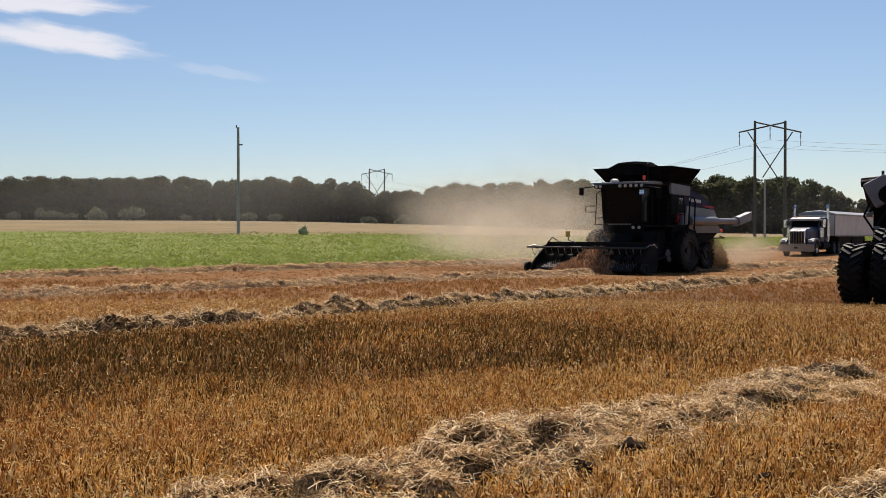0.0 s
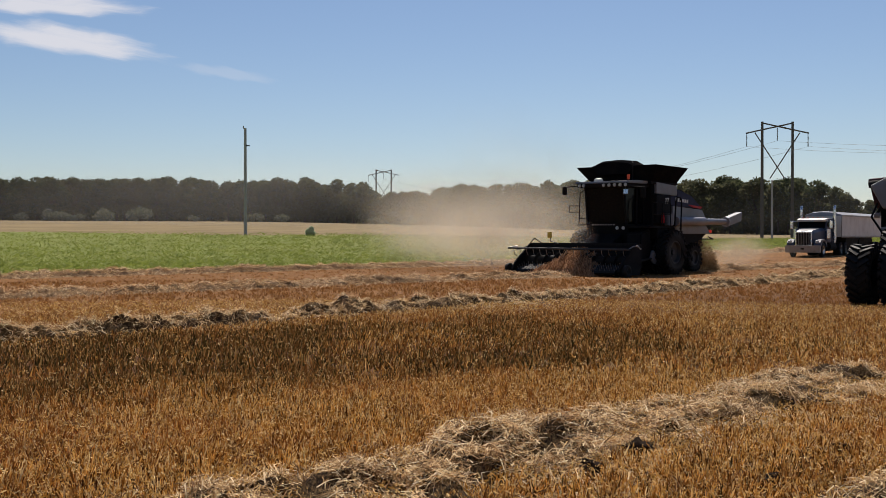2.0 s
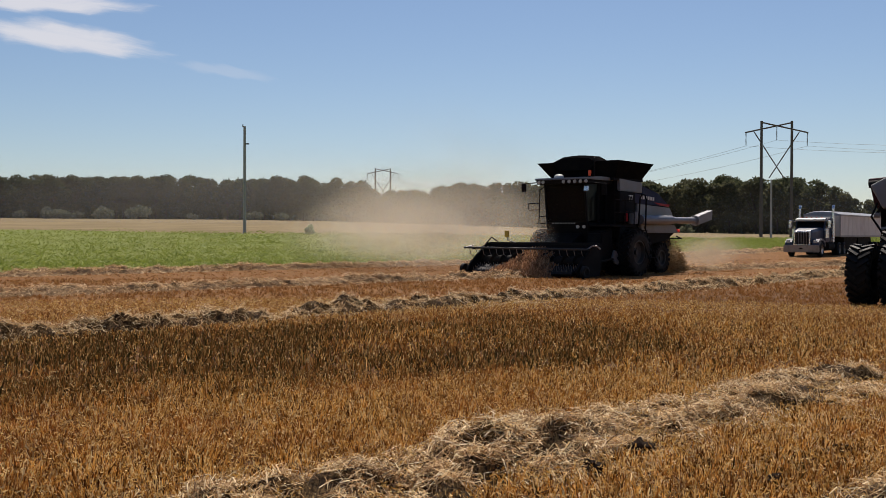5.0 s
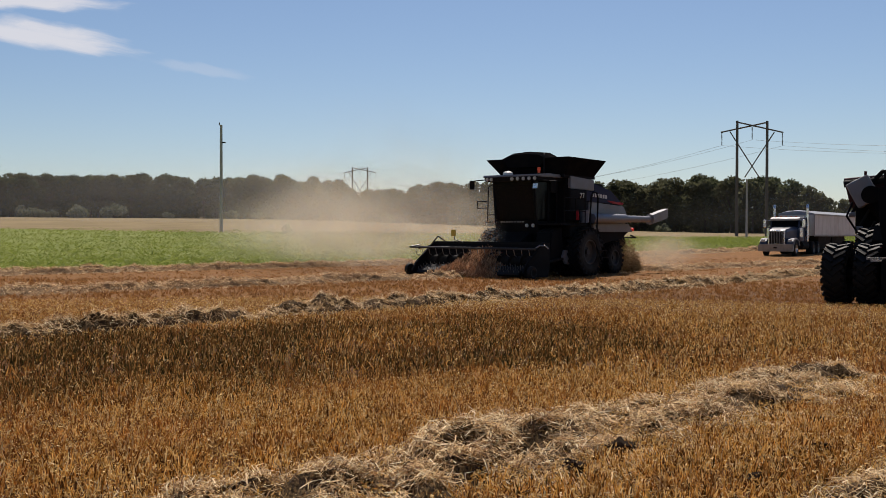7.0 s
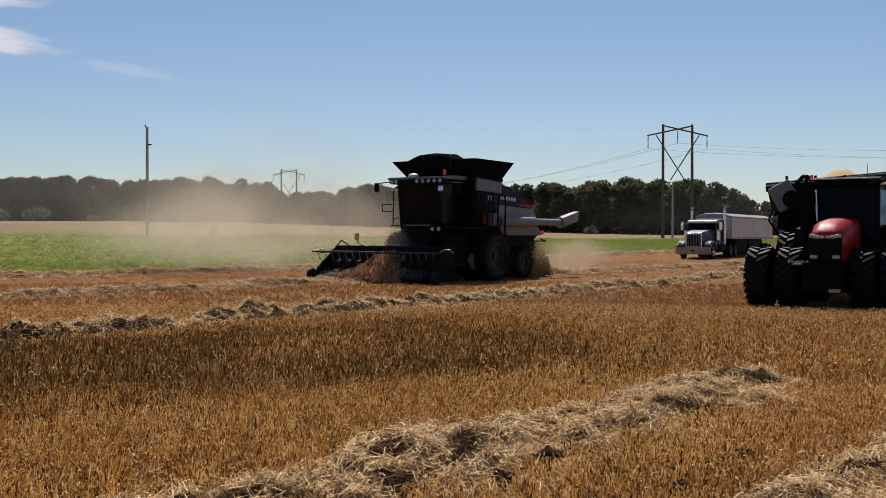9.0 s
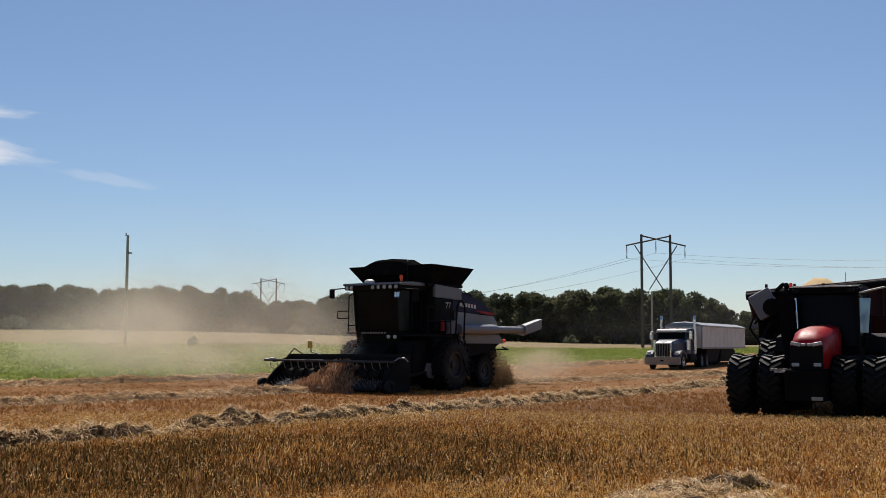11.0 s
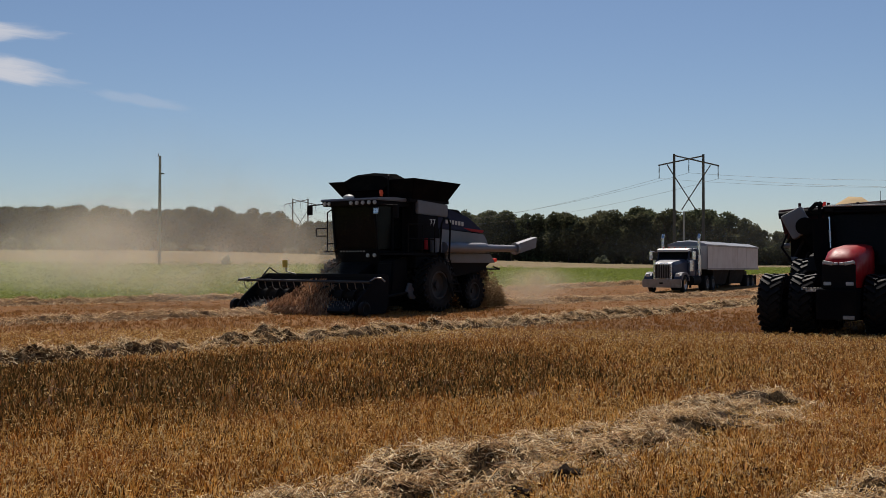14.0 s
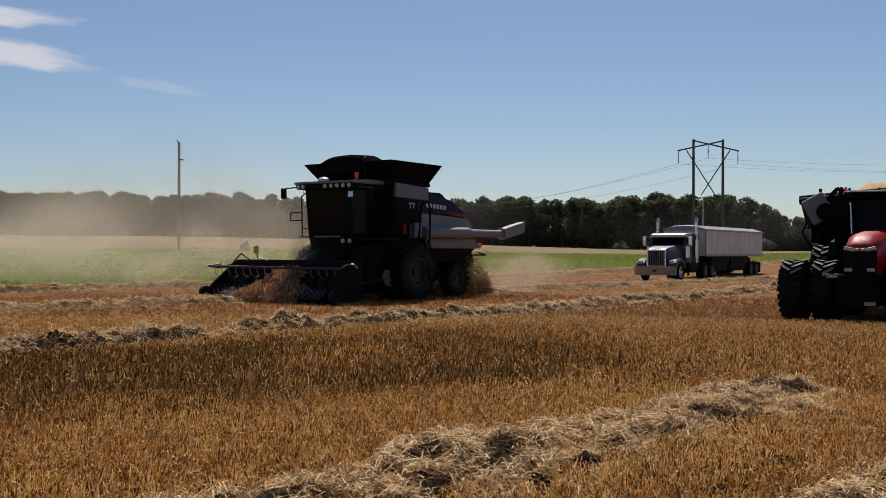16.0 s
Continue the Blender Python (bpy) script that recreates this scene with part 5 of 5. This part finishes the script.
# ---- the grain truck: x forward, origin under the bumper ----
def build_truck(m):
    root = thing("semi_truck", m, "dark blue long-nosed truck with a white grain trailer", "truck")
    # grey steel in place of white paint puts in the bumper's shade
    part("bumper", prism(bm_new(), [(0.02, 0.82), (-0.2, 0.82), (-0.25, 0.32), (-0.02, 0.32)], -1.2, 1.2, 0.04), STEEL, root, "white bumper greyed down for shade")
    part("bumper_vent", box(bm_new(), (0.02, 0, 0.58), (0.02, 0.24, 0.1)), BLACK, root)
    fr = part("grille_frame", box(bm_new(), (-0.28, 0, 1.28), (0.1, 1.14, 0.98), bevel=0.03), CHROME, root)
    part("grille", box(bm_new(), (-0.225, 0, 1.27), (0.03, 0.98, 0.84)), DARKSTEEL, fr)
    for k in range(9):
        part("grille_bar", box(bm_new(), (-0.205, -0.44 + 0.11 * k, 1.27), (0.02, 0.02, 0.82)), STEEL, fr)
    bm = bm_new()
    rings = []
    for x, w, zt in ((-0.3, 0.60, 1.72), (-0.6, 0.66, 1.84), (-1.4, 0.78, 1.94), (-2.2, 0.92, 2.04)):
        rings.append([(x, -w, 0.95), (x, w, 0.95), (x, w, zt - 0.18), (x, w * 0.8, zt), (x, -w * 0.8, zt), (x, -w, zt - 0.18)])
    part("hood", loft(bm, rings), BLUE, root, "dark blue long hood")
    for s in (-1, 1):
        part("fender", prism(bm_new(), [(-0.2, 0.75), (-0.25, 1.0), (-0.55, 1.22), (-1.3, 1.26), (-1.8, 1.05), (-1.95, 0.7), (-1.75, 0.7), (-1.6, 0.95), (-1.2, 1.1), (-0.75, 1.05), (-0.5, 0.75)], min(s * 0.68, s * 1.16), max(s * 0.68, s * 1.16), 0.03), BLUE, root)
        part("head_lamp", box(bm_new(), (-0.22, 0.92 * s, 1.06), (0.12, 0.26, 0.2), bevel=0.04), LENS_CLEAR, root)
        part("mirror", box(bm_new(), (-2.1, 1.36 * s, 2.25), (0.1, 0.2, 0.55), bevel=0.03), CHROME, root)
        part("mirror_bracket", bent(bm_new(), [(-2.3, 1.0 * s, 2.45), (-2.1, 1.36 * s, 2.5)], 0.02), CHROME, root)
        st = part("exhaust_stack", bent(bm_new(), [(-3.75, 1.16 * s, 1.0), (-3.75, 1.16 * s, 3.35), (-3.85, 1.16 * s, 3.6)], 0.085, 14), CHROME, root, "chrome exhaust stack")
        part("heat_shield", rod(bm_new(), (-3.75, 1.16 * s, 1.3), (-3.75, 1.16 * s, 2.3), 0.13, seg=16), CHROME, st)
        part("fuel_tank", rod(bm_new(), (-2.5, 0.95 * s, 0.72), (-4.0, 0.95 * s, 0.72), 0.3, seg=18), DARKSTEEL, root)
        part("air_cleaner", rod(bm_new(), (-2.25, 1.1 * s, 1.3), (-2.25, 1.1 * s, 1.95), 0.17, seg=16), CHROME, root)
        part("door", box(bm_new(), (-2.85, 1.02 * s, 1.6), (1.05, 0.04, 1.05), bevel=0.02), BLUE, root)
        part("door_window", box(bm_new(), (-2.8, 1.03 * s, 2.28), (0.85, 0.03, 0.42), bevel=0.01), GLASS, root)
    part("cab", prism(bm_new(), [(-2.15, 1.0), (-2.15, 1.98), (-2.4, 2.55), (-2.5, 2.62), (-3.45, 2.66), (-3.45, 0.95)], -1.0, 1.0, 0.05), BLUE, root)
    part("windscreen", prism(bm_new(), [(-2.13, 2.0), (-2.16, 2.0), (-2.42, 2.52), (-2.39, 2.52)], -0.92, 0.92, 0.004), GLASS, root)
    part("sun_visor", prism(bm_new(), [(-2.1, 2.46), (-2.08, 2.6), (-2.5, 2.7), (-2.5, 2.6)], -1.0, 1.0, 0.015), WHITE, root, "white sun visor")
    for k in range(5):
        part("marker_lamp", box(bm_new(), (-2.55, -0.7 + 0.35 * k, 2.74), (0.1, 0.1, 0.06), bevel=0.015), AMBER, root)
    part("sleeper", box(bm_new(), (-4.05, 0, 1.85), (1.1, 2.1, 1.75), bevel=0.08), BLUE, root)
    part("sleeper_trim", box(bm_new(), (-4.62, 0.99, 1.85), (0.06, 0.12, 1.6)), WHITE, root)
    part("frame_rail", box(bm_new(), (-4.3, 0, 0.8), (7.6, 0.9, 0.26), bevel=0.02), BLACK, root)
    for s in (-1, 1):
        wheels.append((wheel("wheel", root, (-1.2, s * 0.98, 0.5), 0.5, 0.3, 0.28, 0, s, CHROME), (-1.2, s * 0.98, 0.5)))
        for x in (-5.6, -6.9):
            wheels.append((wheel("wheel", root, (x, s * 0.93, 0.5), 0.5, 0.52, 0.28, 0, s, STEEL), (x, s * 0.93, 0.5)))
        for x in (-15.6, -16.9):
            wheels.append((wheel("wheel", root, (x, s * 0.93, 0.5), 0.5, 0.52, 0.28, 0, s, STEEL), (x, s * 0.93, 0.5)))
    # trailer
    tr = part("trailer_box", prism(bm_new(), [(-5.15, 1.4), (-5.15, 2.98), (-18.0, 2.98), (-18.0, 1.4)], -1.26, 1.26, 0.03), WHITE, root, "white grain trailer with a rolled tarp")
    bm = bm_new()
    rings = []
    for x in (-5.12, -5.5, -8, -11, -14, -17.6, -18.02):
        e = 0.0 if x in (-5.12, -18.02) else 0.06
        rings.append([(x, -1.3, 2.90), (x, -1.3, 2.99), (x, -0.75, 3.14 + e), (x, 0, 3.19 + e), (x, 0.75, 3.14 + e), (x, 1.3, 2.99), (x, 1.3, 2.90)])
    part("tarp", loft(bm, rings), GREYCLOTH, tr, "grey tarp cover")
    for s in (-1, 1):
        part("top_rail", box(bm_new(), (-11.6, 1.29 * s, 2.93), (12.9, 0.06, 0.1)), STEEL, tr)
        part("bottom_rail", box(bm_new(), (-11.6, 1.28 * s, 1.42), (12.9, 0.06, 0.12)), STEEL, tr)
        part("corner_post", box(bm_new(), (-5.2, 1.28 * s, 2.15), (0.14, 0.05, 1.5)), STEEL, tr)
        for k in range(10):
            part("side_rib", box(bm_new(), (-6.4 - 1.2 * k, 1.262 * s, 2.18), (0.05, 0.012, 1.4)), WHITE, tr)
        part("landing_leg", box(bm_new(), (-8.6, 0.9 * s, 0.75), (0.12, 0.12, 1.2)), DARKSTEEL, tr)
    # hoppers drawn extra wide, with a dark rail, to fill the shaded underside
    for x in (-8.7, -12.7):
        part("hopper", loft(bm_new(), [[(x + 1.95, -1.2, 1.42), (x + 1.95, 1.2, 1.42), (x - 1.95, 1.2, 1.42), (x - 1.95, -1.2, 1.42)], [(x + 1.55, -1.0, 0.42), (x + 1.55, 1.0, 0.42), (x - 1.55, 1.0, 0.42), (x - 1.55, -1.0, 0.42)]]), DARKSTEEL, tr)
    part("chassis_rail", box(bm_new(), (-14.5, 0, 1.05), (6.5, 1.0, 0.4), bevel=0.03), DARKSTEEL, tr)
    part("mud_flap", box(bm_new(), (-17.6, 0.93, 0.6), (0.03, 0.6, 0.7)), RUBBER, tr)
    part("mud_flap", box(bm_new(), (-17.6, -0.93, 0.6), (0.03, 0.6, 0.7)), RUBBER, tr)
    part("access_window", box(bm_new(), (-5.13, 0.5, 2.1), (0.03, 0.2, 0.2)), BLACK, tr)
    return root


wheels = []
TRUCK_A, TRUCK_B, TRUCK_TURN = Vector((24.1, 77.0, 0)), Vector((15.1, 62.3, 0)), -123.5
truck = build_truck(pose(*TRUCK_A, 0, 0, TRUCK_TURN))
truck_wheels = wheels


# ---- dust and stand-in haze: puffs of thin soft sheets ----
def dust_haze_puff(c, size, sheets, seed, material, label):
    g = random.Random(seed)
    bm = bm_new()
    uv = bm.loops.layers.uv.new("UVMap")
    for k in range(sheets):
        sx, sz = size[0] * g.uniform(0.7, 1.1), size[2] * g.uniform(0.7, 1.1)
        o = Vector((g.uniform(-0.4, 0.4) * size[0], g.uniform(-1, 1) * size[1], g.uniform(-0.25, 0.3) * size[2]))
        turn = Matrix.Rotation(radians(g.uniform(-25, 25)), 3, "Z") @ Matrix.Rotation(radians(g.uniform(-20, 20)), 3, "X")
        n = 12
        grid = []
        for i in range(n + 1):
            for j in range(n + 1):
                u, w = 2 * i / n - 1, 2 * j / n - 1
                bulge = 0.35 * noise.noise((u * 1.5 + seed, w * 1.5, k)) * size[1]
                grid.append((bm.verts.new(o + turn @ Vector((u * sx, bulge, w * sz))), u, w))
        for i in range(n):
            for j in range(n):
                q = [grid[a] for a in (i * (n + 1) + j, (i + 1) * (n + 1) + j, (i + 1) * (n + 1) + j + 1, i * (n + 1) + j + 1)]
                f = bm.faces.new([v[0] for v in q])
                for lp, v in zip(f.loops, q):
                    lp[uv].uv = (v[1], v[2])
    ob = part("dust_haze_cloud", bm, material, None, smooth=True)
    ob.matrix_basis = pose(*c)
    return tagged(ob, label, "dust", "harvest dust", "stuff")


# place at the start, drift in metres a second, half sizes
PUFFS = [((5.2, 53.5, 1.9), (-0.62, -0.72), (3.0, 1.2, 2.4), 3, DUST), ((3.2, 54.5, 1.7), (-0.66, -0.72), (3.6, 1.4, 2.3), 3, DUST),
         ((1.6, 55.5, 2.2), (-0.78, -0.66), (4.2, 1.5, 2.8), 3, DUST), ((5.0, 57.0, 3.2), (-0.72, -0.66), (4.5, 1.5, 3.0), 2, DUST_THIN),
         ((1.0, 57.0, 3.4), (-0.85, -0.6), (5.0, 1.6, 3.0), 3, DUST_THIN), ((1.5, 58.0, 2.0), (-1.25, -0.5), (4.5, 1.8, 2.5), 3, DUST_THIN),
         ((3.0, 58.0, 1.8), (-1.05, -0.55), (4.5, 1.8, 2.4), 2, DUST), ((3.0, 60.0, 2.6), (-1.25, -0.45), (6.0, 2.0, 3.0), 3, DUST_THIN),
         ((4.5, 62.0, 2.2), (-1.45, -0.4), (6.5, 2.0, 2.8), 3, DUST_THIN), ((6.5, 63.0, 3.4), (-1.3, -0.5), (6.0, 2.0, 3.4), 3, DUST_THIN),
         ((7.0, 60.0, 5.0), (-0.95, -0.6), (6.5, 2.0, 3.6), 2, DUST_THIN), ((6.0, 64.0, 2.0), (-1.75, -0.4), (7.0, 2.2, 2.6), 2, DUST_THIN),
         ((4.0, 56.5, 1.0), (-0.8, -0.7), (4.5, 1.6, 1.5), 3, DUST), ((4.0, 60.0, 1.2), (-1.2, -0.6), (5.5, 2.0, 1.7), 3, DUST), ((7.0, 59.0, 1.1), (-1.5, -0.55), (6.0, 2.0, 1.7), 3, DUST_THIN)]
TRAIL = [((15.0, 57.0, 0.8), (2.4, 0.8, 1.0), 4, DUST_LOW), ((18.0, 61.0, 0.7), (3.5, 1.2, 0.9), 3, DUST_THIN), ((6.5, 48.9, 1.45), (0.9, 0.5, 1.1), 3, DUST_LOW)]
puffs = [(dust_haze_puff(c, s, n, 40 + i, mat, "tan dust drifting off the harvester over the field"), c, v) for i, (c, v, s, n, mat) in enumerate(PUFFS)]
# sheets added to lighten the far wood as aerial haze would
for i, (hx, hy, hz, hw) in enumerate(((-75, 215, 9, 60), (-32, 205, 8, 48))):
    dust_haze_puff((hx, hy, hz), (hw, 6, 11), 2, 90 + i, HAZE, "soft sheet standing in for dusty aerial haze before the wood")
dust_haze_puff((8, 215, 8), (46, 6, 11), 2, 96, HAZE_THIN, "thin sheet standing in for aerial haze before the wood")
dust_haze_puff((88, 235, 8), (55, 6, 11), 2, 95, HAZE_THIN, "thin sheet standing in for aerial haze before the wood")
trail = [(dust_haze_puff(c, s, n, 70 + i, mat, "low tan dust stirred up round the harvester"), c) for i, (c, s, n, mat) in enumerate(TRAIL)]


# ---- what moves ----
COMBINE_RUN = [(0.0, 0.0), (1.5, 0.092), (3.5, 0.222), (5.0, 0.32), (7.0, 0.452), (9.0, 0.556), (11.0, 0.660), (12.5, 0.746), (14.5, 0.888), (16.0, 1.0)]
TRUCK_RUN = [(0.0, -0.013), (3.5, 0.007), (6.0, 0.015), (7.0, 0.026), (8.5, 0.107), (11.0, 0.319), (12.5, 0.505), (14.5, 0.81), (16.0, 1.02)]


def share(run, t):
    return float(np.interp(t, [r[0] for r in run], [r[1] for r in run]))


def on_ground(p, turn):
    return pose(p.x, p.y, gz(p.x, p.y), 0, 0, turn)


def motions():
    steps = [0.5 * i for i in range(33)]
    L = (COMBINE_B - COMBINE_A).length
    walk(combine, [(t, pose(*COMBINE_A.lerp(COMBINE_B, share(COMBINE_RUN, t)), 0, 0, COMBINE_TURN)) for t in steps])
    for ob, c, r in combine_wheels:
        walk(ob, [(t, pose(*c, 0, math.degrees(L * share(COMBINE_RUN, t) / r), 0)) for t in steps])
    L = (TRUCK_B - TRUCK_A).length
    walk(truck, [(t, on_ground(TRUCK_A.lerp(TRUCK_B, share(TRUCK_RUN, t)), TRUCK_TURN)) for t in steps])
    fine = [0.25 * i for i in range(65)]
    for ob, c in truck_wheels:
        walk(ob, [(t, pose(*c, 0, math.degrees(L * share(TRUCK_RUN, t) / 0.5), 0)) for t in fine])
    for ob, c, v in puffs:
        walk(ob, [(t, pose(c[0] + v[0] * t, c[1] + v[1] * t, c[2])) for t in (0.0, 16.0)])
    for ob, c in trail:
        walk(ob, [(t, pose(*(Vector(c) + (COMBINE_B - COMBINE_A) * share(COMBINE_RUN, t)))) for t in steps])


motions()
